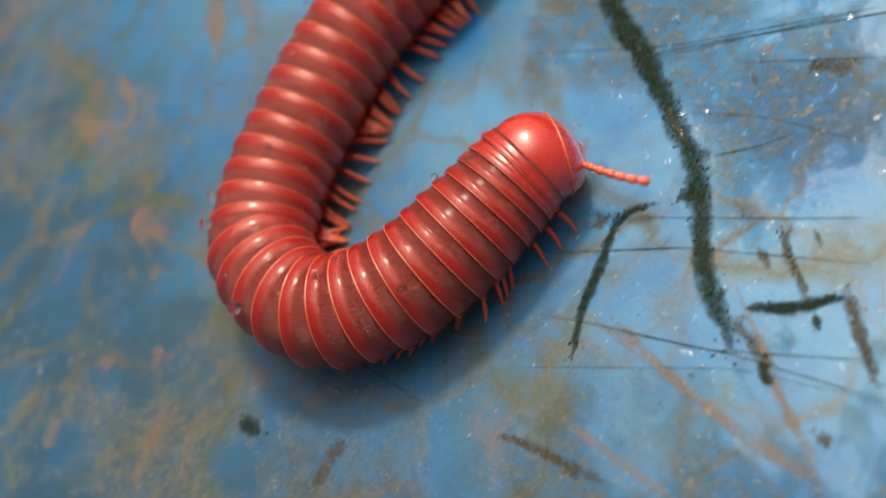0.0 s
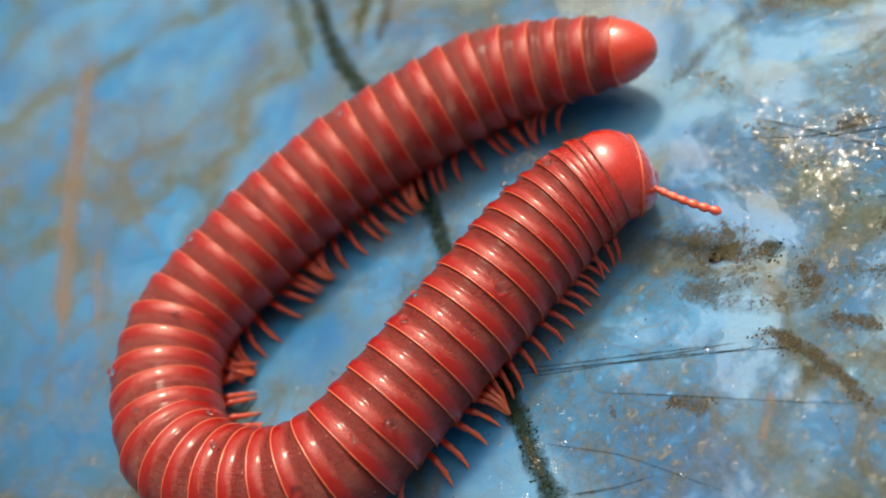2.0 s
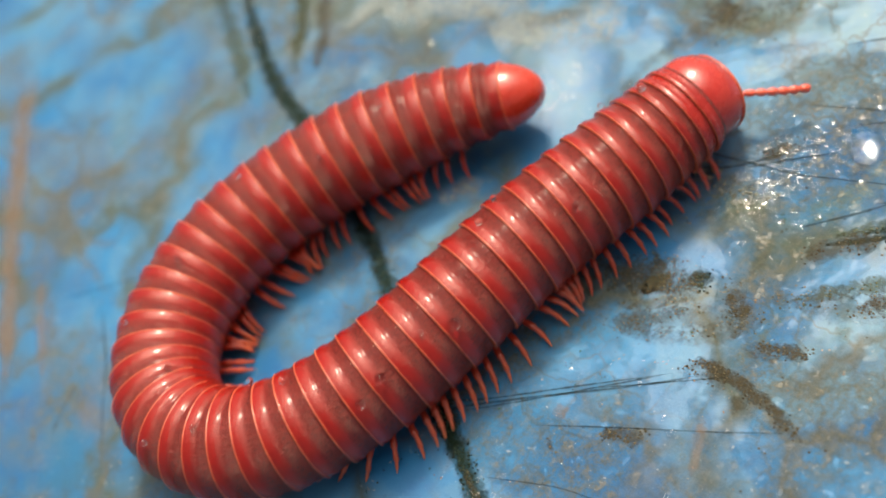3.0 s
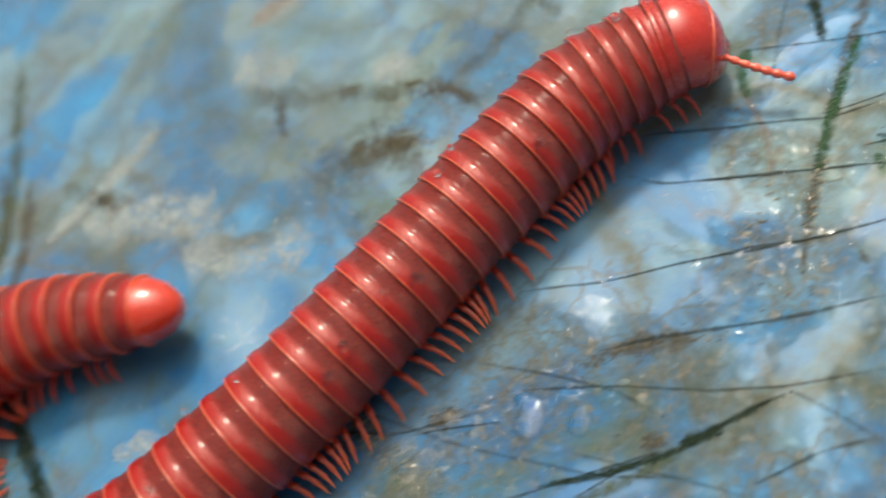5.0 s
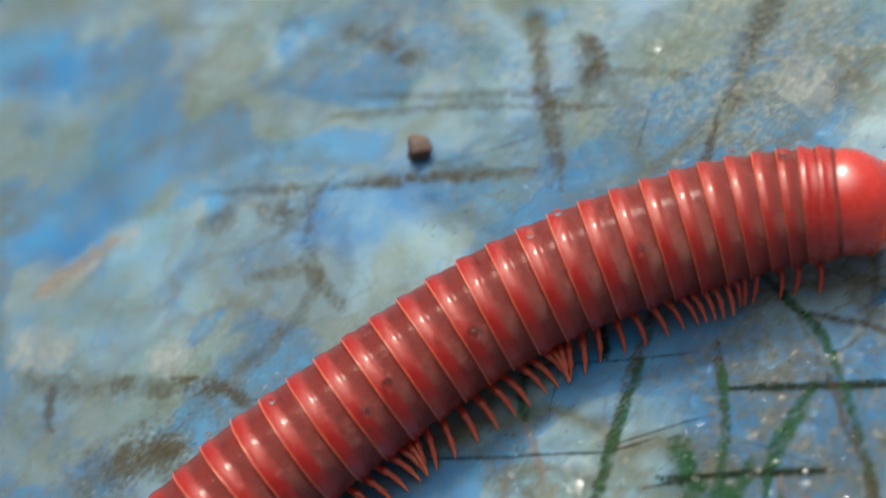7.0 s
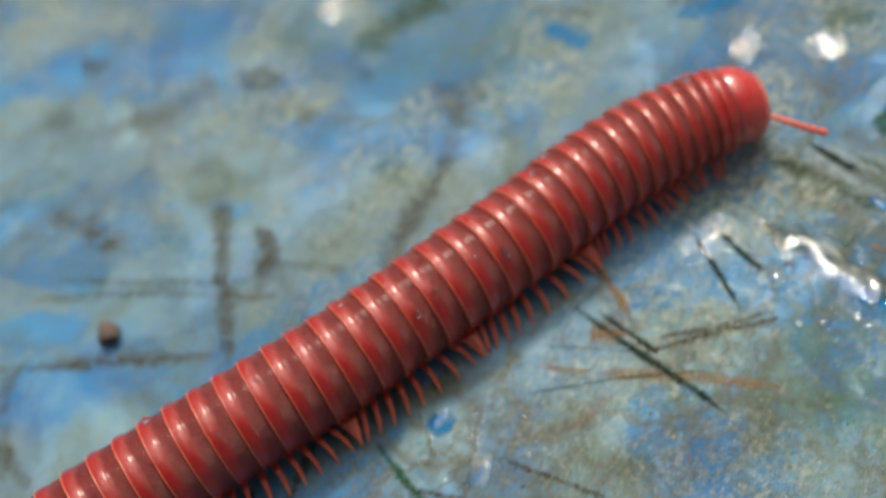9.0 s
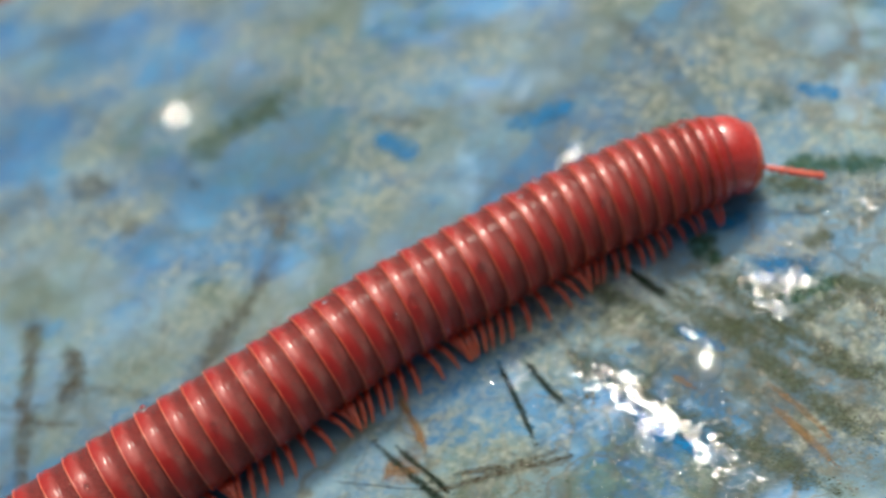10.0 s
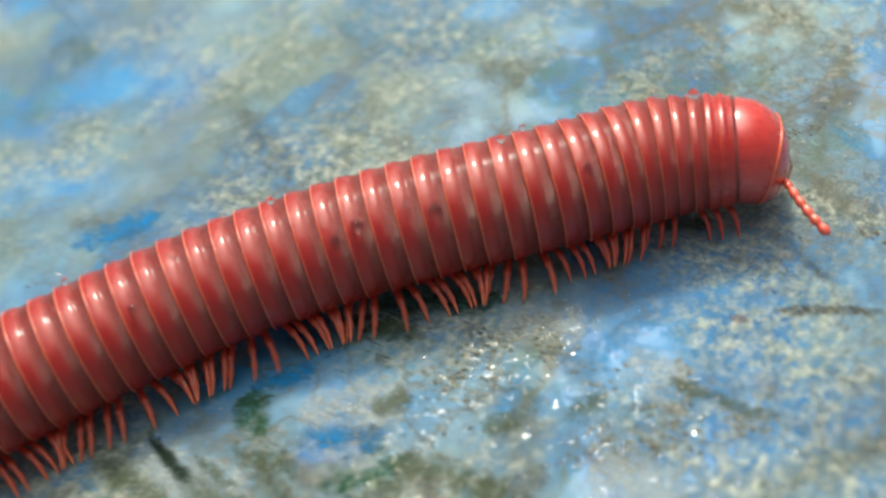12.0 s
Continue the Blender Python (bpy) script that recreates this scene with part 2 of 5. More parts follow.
def limb():
    """Legs pass from dark red at the hip to pale orange at the claw."""
    k = Mat("orange_red_limb")
    c = k.coords()
    out = k.math("MULTIPLY", k.math("ABSOLUTE", k.node("SeparateXYZ", Vector=c).outputs["Y"]), 250.0)
    tone = k.math("ADD", out, k.math("MULTIPLY", k.math("SUBTRACT", k.noise(1400, 3, 0.6, c), 0.5), 0.5))
    k.set(Base_Color=k.ramp(tone, (0.15, (0.30, 0.014, 0.009)), (0.60, (0.46, 0.042, 0.019)), (1.0, (0.60, 0.15, 0.065))), Roughness=0.34, Coat_Weight=0.3, Coat_Roughness=0.2,
          Subsurface_Weight=0.12, Subsurface_Scale=0.0006, Subsurface_Radius=(1.0, 0.3, 0.15))
    return k.bump(k.noise(4200, 3, 0.6, c), 0.3, 0.0001).m


M_LIMB = limb()
kb = Mat("water_bead")
kb.set(Base_Color=(1.0, 0.98, 0.96), Roughness=0.02, IOR=1.33, Transmission_Weight=1.0)
M_BEAD = kb.m
M_SOIL = plain("brown_soil", (0.20, 0.10, 0.06), 0.9)


# ---------------------------------------------------------------- helpers
# dents added so the water there mirrors the sun: place, slope and spread
GLINT_DENTS = [(40.5, 52.4, -0.217, 0.198, 12), (54.0, 32.5, -0.141, 0.096, 12), (70.4, 28.3, -0.108, 0.089, 12), (125.8, 3.6, 0.056, 0.021, 12), (120.6, 58.5, -0.055, 0.310, 12), (132.6, 16.7, 0.098, 0.009, 12), (41.0, 37.0, -0.023, 0.088, 12), (112.9, 6.8, -0.007, 0.010, 60), (130.0, 22.4, 0.080, 0.046, 12)]


def swell(x, y):
    """Height of the sheet's broad unevenness over the plan, in millimetres."""
    return noise.noise((x * 0.02, y * 0.02, 5)) * 0.5 + noise.noise((x * 0.09, y * 0.09, 3)) * 0.08


def lift(x, y):
    """Height of the sheet over the plan, dents and all."""
    z = swell(x, y) + noise.noise((x * 0.4, y * 0.4, 9)) * 0.02
    for dx, dy, sx, sy, far in GLINT_DENTS:
        d = (x - dx) ** 2 + (y - dy) ** 2
        if d < 4.5 * far:
            z += (sx * (x - dx) + sy * (y - dy)) * math.exp(-d / far)
    return z


def normal(x, y):
    e = 2.0
    return Vector((-(swell(x + e, y) - swell(x - e, y)) / (2 * e), -(swell(x, y + e) - swell(x, y - e)) / (2 * e), 1)).normalized()


def finish(name, bm, materials, smooth=True):
    me = bpy.data.meshes.new(name)
    bm.normal_update()
    bm.to_mesh(me)
    bm.free()
    for m in materials if isinstance(materials, (list, tuple)) else [materials]:
        me.materials.append(m)
    if smooth:
        me.polygons.foreach_set("use_smooth", [True] * len(me.polygons))
    return me


def part(name, bm, material, parent=None, label=""):
    ob = new(name, finish(name, bm, material) if isinstance(bm, bmesh.types.BMesh) else bm)
    ob.parent = parent
    return tagged(ob, label)


def tube(bm, points, radii, sides=8, closed=True, slot=0):
    """A tube through points, in millimetres."""
    rings = []
    up = Vector((0, 0, 1))
    for i, p in enumerate(points):
        d = (Vector(points[min(i + 1, len(points) - 1)]) - Vector(points[max(i - 1, 0)])).normalized()
        a = d.cross(up)
        a = a.normalized() if a.length > 1e-4 else Vector((1, 0, 0))
        b = a.cross(d)
        rings.append([bm.verts.new((Vector(p) + radii[i] * (math.cos(q) * a + math.sin(q) * b)) * MM)
                      for q in (2 * math.pi * j / sides for j in range(sides))])
    for r0, r1 in zip(rings, rings[1:]):
        for j in range(sides):
            bm.faces.new((r0[j], r0[(j + 1) % sides], r1[(j + 1) % sides], r1[j])).material_index = slot
    if closed:
        bm.faces.new(rings[0][::-1]).material_index = slot
        bm.faces.new(rings[-1]).material_index = slot
    return rings


# ---------------------------------------------------------------- setting
def build_sheet():
    """The sheet of plastic: its far edge runs aslant and is rolled under."""
    cu, su = 0.795, -0.606
    us = [-170 + 1.25 * i for i in range(345)]
    vs = [-125 + 1.25 * i for i in range(int(272 / 1.25) + 1)] + [147.4, 147.7, 147.5, 146.5]
    drop = [0] * (len(vs) - 4) + [0.15, 0.8, 2.2, 3.0]
    pts, faces, n = [], [], len(us)
    for v, d in zip(vs, drop):
        for u in us:
            x, y = cu * u - su * v, su * u + cu * v
            pts.append((x * MM, y * MM, (lift(x, y) - d) * MM))
    for r in range(len(vs) - 1):
        for i in range(n - 1):
            a = r * n + i
            faces.append((a, a + 1, a + n + 1, a + n))
    me = bpy.data.meshes.new("ground")
    me.from_pydata(pts, [], faces)
    me.materials.append(M_PLASTIC)
    me.polygons.foreach_set("use_smooth", [True] * len(faces))
    return tagged(new("ground", me), "weathered blue plastic sheet, scratched, wet and stained with algae", "plastic sheet", kind="structure")


def build_soil():
    bm = bmesh.new()
    n = 60
    g = [[bm.verts.new(((i - n / 2) ** 3 * 0.0006, (j - n / 2) ** 3 * 0.0006 + 0.1, -0.045 + 0.004 * noise.noise((i * 0.9, j * 0.9, 1))))
          for i in range(n + 1)] for j in range(n + 1)]
    for j in range(n):
        for i in range(n):
            bm.faces.new((g[j][i], g[j][i + 1], g[j + 1][i + 1], g[j + 1][i]))
    return tagged(new("soil", finish("soil", bm, M_SOIL)), "bare brown soil under the plastic sheet", "soil", kind="structure")


# ---------------------------------------------------------------- the crawl
LENGTH = 95.0
courses = {}


def course(t, *pts):
    """The line of the body on the plan at t seconds, head first, in millimetres."""
    courses[t] = [np.array(p, float) for p in pts]


course(0.0, (9.5, 39.2), (8.2, 40.9), (3.5, 40.7), (-1.5, 41.0), (-5.6, 42.4), (-8.3, 44.9), (-9.0, 48.7), (-8.3, 52.3), (-3.9, 55.5), (4.4, 58.8), (9.8, 59.7), (27.2, 59.6), (31.9, 55.6), (36.5, 49.9), (39.1, 46.8), (47.0, 37.7), (56.1, 27.1), (65.3, 16.6))
course(0.5, (16.1, 42.1), (14.6, 44.0), (10.7, 43.2), (6.7, 41.8), (2.6, 41.3), (-1.6, 42.6), (-4.8, 45.4), (-6.3, 51.0), (-4.3, 55.1), (0.7, 58.4), (6.8, 59.7), (13.2, 59.9), (17.7, 59.5), (27.2, 59.6), (31.9, 55.6), (36.5, 49.9), (39.1, 46.8), (47.0, 37.7), (56.1, 27.1), (65.3, 16.6))
course(1.0, (23.3, 45.9), (21.8, 48.1), (18.3, 46.7), (13.9, 44.9), (9.7, 43.6), (5.9, 43.0), (1.6, 43.7), (-2.0, 46.8), (-3.2, 51.9), (-1.8, 56.1), (2.5, 59.9), (8.6, 60.7), (14.8, 60.4), (21.6, 59.4), (24.7, 57.7), (31.9, 55.6), (36.5, 49.9), (39.1, 46.8), (47.0, 37.7), (56.1, 27.1), (65.3, 16.6))
course(1.5, (29.2, 47.9), (27.6, 49.8), (22.6, 48.9), (17.3, 47.0), (13.3, 46.0), (9.3, 45.0), (3.7, 45.4), (1.0, 48.3), (-0.1, 53.7), (1.2, 57.9), (7.2, 61.3), (13.5, 61.6), (20.8, 60.5), (27.2, 59.6), (31.9, 55.6), (36.5, 49.9), (39.1, 46.8))
course(2.0, (32.7, 42.5), (31.5, 44.5), (27.3, 45.2), (22.4, 45.0), (17.6, 44.7), (12.9, 44.5), (8.1, 44.3), (5.1, 45.3), (2.9, 47.2), (1.1, 50.3), (0.5, 54.0), (2.8, 58.7), (6.3, 61.4), (9.7, 61.7), (15.4, 62.0), (22.0, 61.2), (27.7, 59.2), (32.4, 57.3), (36.1, 53.8), (38.7, 50.9), (40.3, 48.5))
course(2.5, (38.1, 40.7), (36.6, 42.2), (30.0, 43.7), (23.7, 44.3), (18.1, 44.1), (11.8, 44.8), (8.3, 45.2), (5.2, 46.7), (2.8, 49.9), (1.9, 54.0), (3.6, 57.5), (6.0, 59.8), (10.4, 62.5), (14.4, 63.1), (20.1, 62.5), (25.5, 61.1), (30.9, 59.3), (34.7, 56.1), (38.1, 52.6), (40.2, 49.3))
course(4.3, (62.2, 36.2), (54.6, 41.0), (48.4, 42.4), (40.6, 43.0), (32.8, 43.8), (25.8, 44.4), (19.9, 45.1), (15.5, 50.8), (13.1, 56.8), (14.7, 62.3), (17.9, 64.8), (23.0, 65.8), (28.9, 63.5), (33.8, 59.4), (37.3, 53.8), (38.8, 50.8))
course(4.5, (65.1, 38.1), (63.4, 40.7), (57.8, 40.9), (50.2, 42.0), (43.7, 42.9), (37.1, 43.6), (30.1, 44.2), (25.3, 45.2), (21.2, 46.4), (18.0, 49.2), (15.1, 53.3), (13.8, 59.1), (16.5, 63.3), (19.8, 65.5), (23.6, 66.6), (27.6, 65.1), (31.8, 61.8), (35.8, 57.1), (37.6, 54.5), (39.7, 52.0))
course(5.0, (72.3, 35.3), (70.6, 37.8), (64.8, 40.5), (55.9, 41.6), (47.8, 42.3), (39.8, 43.0), (32.8, 44.1), (27.4, 45.2), (22.8, 47.6), (19.4, 51.2), (17.8, 55.6), (18.4, 60.6), (21.0, 64.4), (25.0, 66.0), (29.2, 65.0), (33.4, 61.6), (37.0, 57.2), (39.9, 53.4))
course(5.5, (77.7, 32.8), (77.2, 34.7), (72.2, 37.1), (67.7, 38.7), (61.9, 40.7), (55.4, 41.6), (49.4, 42.9), (43.6, 43.4), (37.0, 44.2), (30.6, 45.4), (25.2, 47.4), (21.2, 51.2), (19.6, 56.6), (20.8, 62.2), (24.4, 66.2), (29.0, 67.2), (33.2, 65.0), (36.8, 60.6))
course(6.0, (85.0, 34.7), (84.0, 36.8), (78.4, 37.9), (72.1, 39.6), (66.1, 40.9), (59.0, 42.1), (52.7, 43.1), (47.6, 44.3))
course(6.5, (90.3, 30.3), (89.0, 32.1), (83.9, 35.6), (78.2, 37.3), (72.7, 39.5), (66.1, 41.4), (59.2, 42.2), (53.2, 43.1))
course(7.0, (91.6, 21.7), (90.4, 23.7), (88.6, 26.4), (86.7, 28.5), (83.4, 31.6), (79.2, 34.9), (74.1, 37.8), (68.9, 39.6), (63.5, 41.2), (59.0, 42.6))
course(7.5, (99.0, 16.8), (97.7, 18.9), (94.8, 21.6), (90.8, 25.6), (86.4, 29.7), (81.4, 33.4), (75.9, 36.9), (70.2, 39.5), (64.9, 41.5), (59.4, 43.3))
course(7.7, (102.1, 16.3), (101.0, 18.1), (97.1, 21.6), (92.2, 25.0), (86.9, 28.9), (81.2, 32.8), (75.4, 36.6), (69.3, 39.4), (63.7, 41.2))
course(9.3, (125.5, 14.5), (124.4, 17.3), (120.2, 20.3), (115.4, 23.8), (108.9, 26.5), (101.9, 28.3), (95.5, 30.5), (89.3, 32.3), (83.1, 34.9))
course(9.5, (126.7, 11.7), (125.4, 14.3), (121.7, 18.8), (115.2, 23.1), (109.2, 25.6), (102.3, 27.6), (95.0, 30.1), (89.2, 32.8))
course(10.0, (133.8, 8.6), (132.3, 10.5), (128.0, 13.9), (122.2, 17.9), (115.5, 21.4), (109.0, 24.9), (101.2, 27.9), (94.3, 30.9))
course(10.5, (140.6, 8.4), (139.6, 10.9), (134.9, 13.1), (128.4, 16.3), (121.2, 19.6), (113.8, 22.3), (106.5, 25.6), (99.5, 28.6), (93.7, 32.1))
course(11.0, (145.7, 0.7), (144.5, 3.0), (141.2, 6.7), (136.3, 10.7), (130.2, 15.4), (123.6, 18.9), (116.6, 22.1), (109.7, 24.8), (104.8, 27.1))
course(11.5, (150.1, -4.6), (149.1, -2.2), (145.5, 1.4), (140.8, 6.2), (135.4, 11.1), (129.2, 15.4), (122.7, 18.9), (116.6, 22.3), (111.8, 24.3))
course(12.0, (152.9, -9.7), (152.1, -7.8), (149.8, -3.9), (145.2, 0.5), (141.0, 5.2), (136.4, 9.8), (131.1, 14.1), (125.7, 17.5), (120.6, 20.4))


def smooth_line(pts, step=0.4, passes=14):
    pts = np.array(pts)
    d = np.r_[0, np.cumsum(np.hypot(*np.diff(pts, axis=0).T))]
    s = np.arange(0, d[-1], step)
    line = np.stack([np.interp(s, d, pts[:, k]) for k in (0, 1)], 1)
    for _ in range(passes):
        line[1:-1] = (line[:-2] + 2 * line[1:-1] + line[2:]) / 4
    return line


class Line:
    def __init__(self, pts):
        self.p = np.array(pts)
        self.s = np.r_[0, np.cumsum(np.hypot(*np.diff(self.p, axis=0).T))]

    def at(self, s):
        if s > self.s[-1]:
            e = self.p[-1] - self.p[-6]
            return self.p[-1] + e / np.hypot(*e) * (s - self.s[-1])
        if s < 0:
            e = self.p[0] - self.p[6]
            return self.p[0] - e / np.hypot(*e) * s
        return np.array([np.interp(s, self.s, self.p[:, k]) for k in (0, 1)])

    def near(self, p):
        i = int(np.argmin(np.hypot(*(self.p - p).T)))
        return i, self.s[i]


def build_lines():
    lines, before = {}, None
    for t in sorted(courses):
        pts = smooth_line(courses[t])
        line = Line(pts)
        if before is not None and line.s[-1] < LENGTH - 12:
            i, _ = before.near(pts[-1])
            rest = before.p[i + 1:]
            gap = (pts[-1] - before.p[i])[None] * np.exp(-np.arange(len(rest)) / 40.0)[:, None]
            joined = np.concatenate([pts, rest + gap])
            line = Line(smooth_line(joined, passes=10))
        lines[t] = line
        before = line
    return lines


LINES = build_lines()
TIMES = sorted(LINES)


def line_at(s, t):
    """Where the point of the body s millimetres behind the head's tip lies at t."""
    t = min(max(t, TIMES[0]), TIMES[-1])
    k = max(i for i, q in enumerate(TIMES) if q <= t + 1e-9)
    if k == len(TIMES) - 1 or abs(TIMES[k] - t) < 1e-6:
        return LINES[TIMES[k]].at(s)
    a, b = LINES[TIMES[k]], LINES[TIMES[k + 1]]
    w = (t - TIMES[k]) / (TIMES[k + 1] - TIMES[k])
    _, adv = b.near(a.p[0])
    sa = s - adv * w
    pa = a.at(sa) if sa >= 0 else b.at(adv + sa) + (a.p[0] - b.at(adv)) * math.exp(sa / 40)
    pb = b.at(s + adv * (1 - w))
    e = w * w * (3 - 2 * w)
    return pa * (1 - e) + pb * e


def body_at(s, t):
    """The same, with the rings drawn together where the body bends or slows, and the bends evened out between two courses."""
    s = s * float(np.interp(t, (1.5, 2.0, 2.5, 4.3, 7.5, 9.5, 10.2, 11.5, 12.0), (0.90, 0.92, 0.942, 1.0, 1.0, 0.955, 0.885, 0.80, 0.775)))
    k = max(i for i, q in enumerate(TIMES) if q <= t + 1e-9)
    if k == len(TIMES) - 1 or TIMES[k + 1] - TIMES[k] < 1.0:
        return line_at(s, t)
    w = (t - TIMES[k]) / (TIMES[k + 1] - TIMES[k])
    r = 11.0 * min(1.0, 5 * w * (1 - w))
    if r < 0.3:
        return line_at(s, t)
    at = [(q / 6, 1 + math.cos(math.pi * q / 7)) for q in range(-6, 7)]
    return sum(line_at(s + r * q, t) * c for q, c in at) / sum(c for _, c in at)


RADIUS, HIGH = 3.58, 3.80


def frame_at(s, t, high=HIGH):
    """The pose of a ring: x ahead along the body, y to its left, z off the sheet; in metres."""
    p, q = body_at(s, t), body_at(s + 0.8, t)
    r = body_at(s - 0.8, t)
    d = r - q
    up = normal(*p)
    ahead = Vector((d[0], d[1], swell(*r) - swell(*q))).normalized()
    left = up.cross(ahead).normalized()
    up = ahead.cross(left)
    m = Matrix((ahead, left, up)).transposed().to_4x4()
    m.translation = (Vector((p[0], p[1], swell(*p))) + up * high) * MM
    return m


# ---------------------------------------------------------------- the millipede
def girth(s):
    """The body's radius s millimetres behind the head."""
    front = 0.84 + 0.16 * min(1, s / 10.0)
    back = min(1.0, 0.66 + 0.34 * (max(0.0, LENGTH - s - 3.6) / 10.0) ** 0.75)
    return RADIUS * front * back


def ring_mesh(r0, r1, length, seed):
    """One ring: a collar that slips under the ring ahead, a flat dull band, a swollen glossy ridge and a thin proud rim."""
    bm = bmesh.new()
    L = length
    skin = 1 if seed < 2 else 0
    prof = [(0.95 * L, r0 * 0.82, 0), (0.66 * L, r0 * 0.915, 0), (0.52 * L, r0 * 0.950, 0), (0.34 * L, r0 * 0.964, 0), (0.16 * L, r0 * 0.970, skin), (0.03 * L, r1 * 0.971, skin),
            (-0.03 * L, r1 * 0.974, skin), (-0.08 * L, r1 * 0.986, skin), (-0.14 * L, r1 * 0.998, skin), (-0.21 * L, r1 * 1.006, skin), (-0.29 * L, r1 * 1.009, skin), (-0.37 * L, r1 * 1.008, skin),
            (-0.43 * L, r1 * 1.006, skin), (-0.445 * L, r1 * 1.004, skin), (-0.455 * L, r1 * 1.012, 2), (-0.478 * L, r1 * 1.014, 2), (-0.495 * L, r1 * 1.002, 2), (-0.50 * L, r1 * 0.93, 2)]
    n = 44
    rnd = random.Random(seed)
    rings = []
    for x, r, m in prof:
        row = []
        for j in range(n):
            a = 2 * math.pi * j / n
            flat = 1 - 0.14 * max(0, -math.sin(a)) ** 3
            rr = r * (1 + 0.006 * noise.noise((math.cos(a) * 2, math.sin(a) * 2, seed * 2.3 + x)))
            sway = 0.05 * L * noise.noise((math.cos(a) * 3, math.sin(a) * 3, seed * 1.9 + 40)) if m == 1 else 0
            row.append(bm.verts.new(((x + sway) * MM, rr * math.cos(a) * MM, rr * math.sin(a) * flat * MM)))
        rings.append(row)
    for i in range(len(prof) - 1):
        for j in range(n):
            f = bm.faces.new((rings[i][j], rings[i][(j + 1) % n], rings[i + 1][(j + 1) % n], rings[i + 1][j]))
            f.material_index = prof[i + 1][2]
    return finish("ring", bm, [M_DARK, M_RED, M_RIM])


def leg_mesh(side, size):
    """A jointed leg, out from the belly and bent to the ground; its origin is the hip."""
    bm = bmesh.new()
    pts = [(0, 0, 0), (0.03, 0.5, 0.10), (0.06, 1.0, 0.22), (0.09, 1.45, 0.32), (0.12, 1.57, 0.34), (0.15, 2.1, 0.34), (0.17, 2.5, 0.26), (0.18, 2.6, 0.23), (0.17, 3.0, 0.02), (0.15, 3.25, -0.16),
           (0.13, 3.35, -0.22), (0.08, 3.65, -0.44), (0.03, 3.8, -0.56), (0.0, 3.98, -0.66)]
    rad = [0.27, 0.22, 0.24, 0.27, 0.19, 0.22, 0.24, 0.16, 0.18, 0.19, 0.12, 0.11, 0.07, 0.02]
    tube(bm, [(x, side * y * size * 0.95, z) for x, y, z in pts], [q * (0.4 + 0.6 * size) for q in rad], 8)
    return finish("leg", bm, M_LIMB)


def head_mesh():
    """The broad shield over the head: a dome with a pale edge turned out along its front."""
    bm = bmesh.new()
    prof = [(-1.9, 0.84), (-1.3, 0.93), (-0.5, 0.985), (0.4, 0.97), (1.2, 0.89), (1.75, 0.76), (2.15, 0.58), (2.4, 0.36), (2.5, 0.12)]
    n, rows = 40, []
    for x, r in prof:
        row = []
        for j in range(n):
            a = 2 * math.pi * j / n
            low = max(0.0, -math.sin(a))
            xx = x * (1 - 0.25 * low) + 0.35 * low * max(0, x)
            row.append(bm.verts.new((xx * MM, 3.0 * r * math.cos(a) * MM, (3.05 * r * math.sin(a) - 0.28 * max(0, x)) * MM)))
        rows.append(row)
    for i in range(len(rows) - 1):
        for j in range(n):
            bm.faces.new((rows[i][j], rows[i][(j + 1) % n], rows[i + 1][(j + 1) % n], rows[i + 1][j]))
    bm.faces.new(rows[-1])
    return finish("head", bm, M_HEAD)


def brim_mesh():
    """The pale edge of the shield: a thin welt over the front of the dome that sweeps back down both cheeks."""
    bm = bmesh.new()
    pts = []
    for i in range(37):
        a = radians(-38 + 256 * i / 36)
        x = 1.22 + 0.62 * math.sin(a)
        r = 1.012 * float(np.interp(x, (-1.9, -1.3, -0.5, 0.4, 1.2, 1.75, 2.15), (0.84, 0.93, 0.985, 0.97, 0.89, 0.76, 0.58)))
        pts.append((x, 3.0 * r * math.cos(a), 3.05 * r * math.sin(a) - 0.28 * x))
    tube(bm, pts, [0.075] * len(pts), 8)
    return finish("brim", bm, M_RIM)


def antenna_mesh(side):
    """Seven short beads in a row, thickest at the tip."""
    bm = bmesh.new()
    pts, rad = [], []
    for i in range(7):
        for f, w in ((0.0, 0.15), (0.35, 0.24), (0.7, 0.25), (0.95, 0.18)):
            u = (i + f) / 7
            pts.append((4.7 * u, side * 0.35 * math.sin(u * 2.6), 0.2 * math.sin(u * 3)))
            rad.append(w * (0.95 + 0.25 * u))
    pts.append((4.78, side * 0.18, 0.03)), rad.append(0.1)
    tube(bm, pts, rad, 9)
    return finish("antenna", bm, M_LEG)


def ring_plan():
    out, s = [], 3.6
    while s < LENGTH - 3.6:
        step = float(np.interp(s, (3.6, 6, 10, 15, 22, 45, 65), (0.85, 1.25, 1.55, 1.75, 1.88, 1.90, 1.98)))
        out.append((s, step))
        s += step
    return out


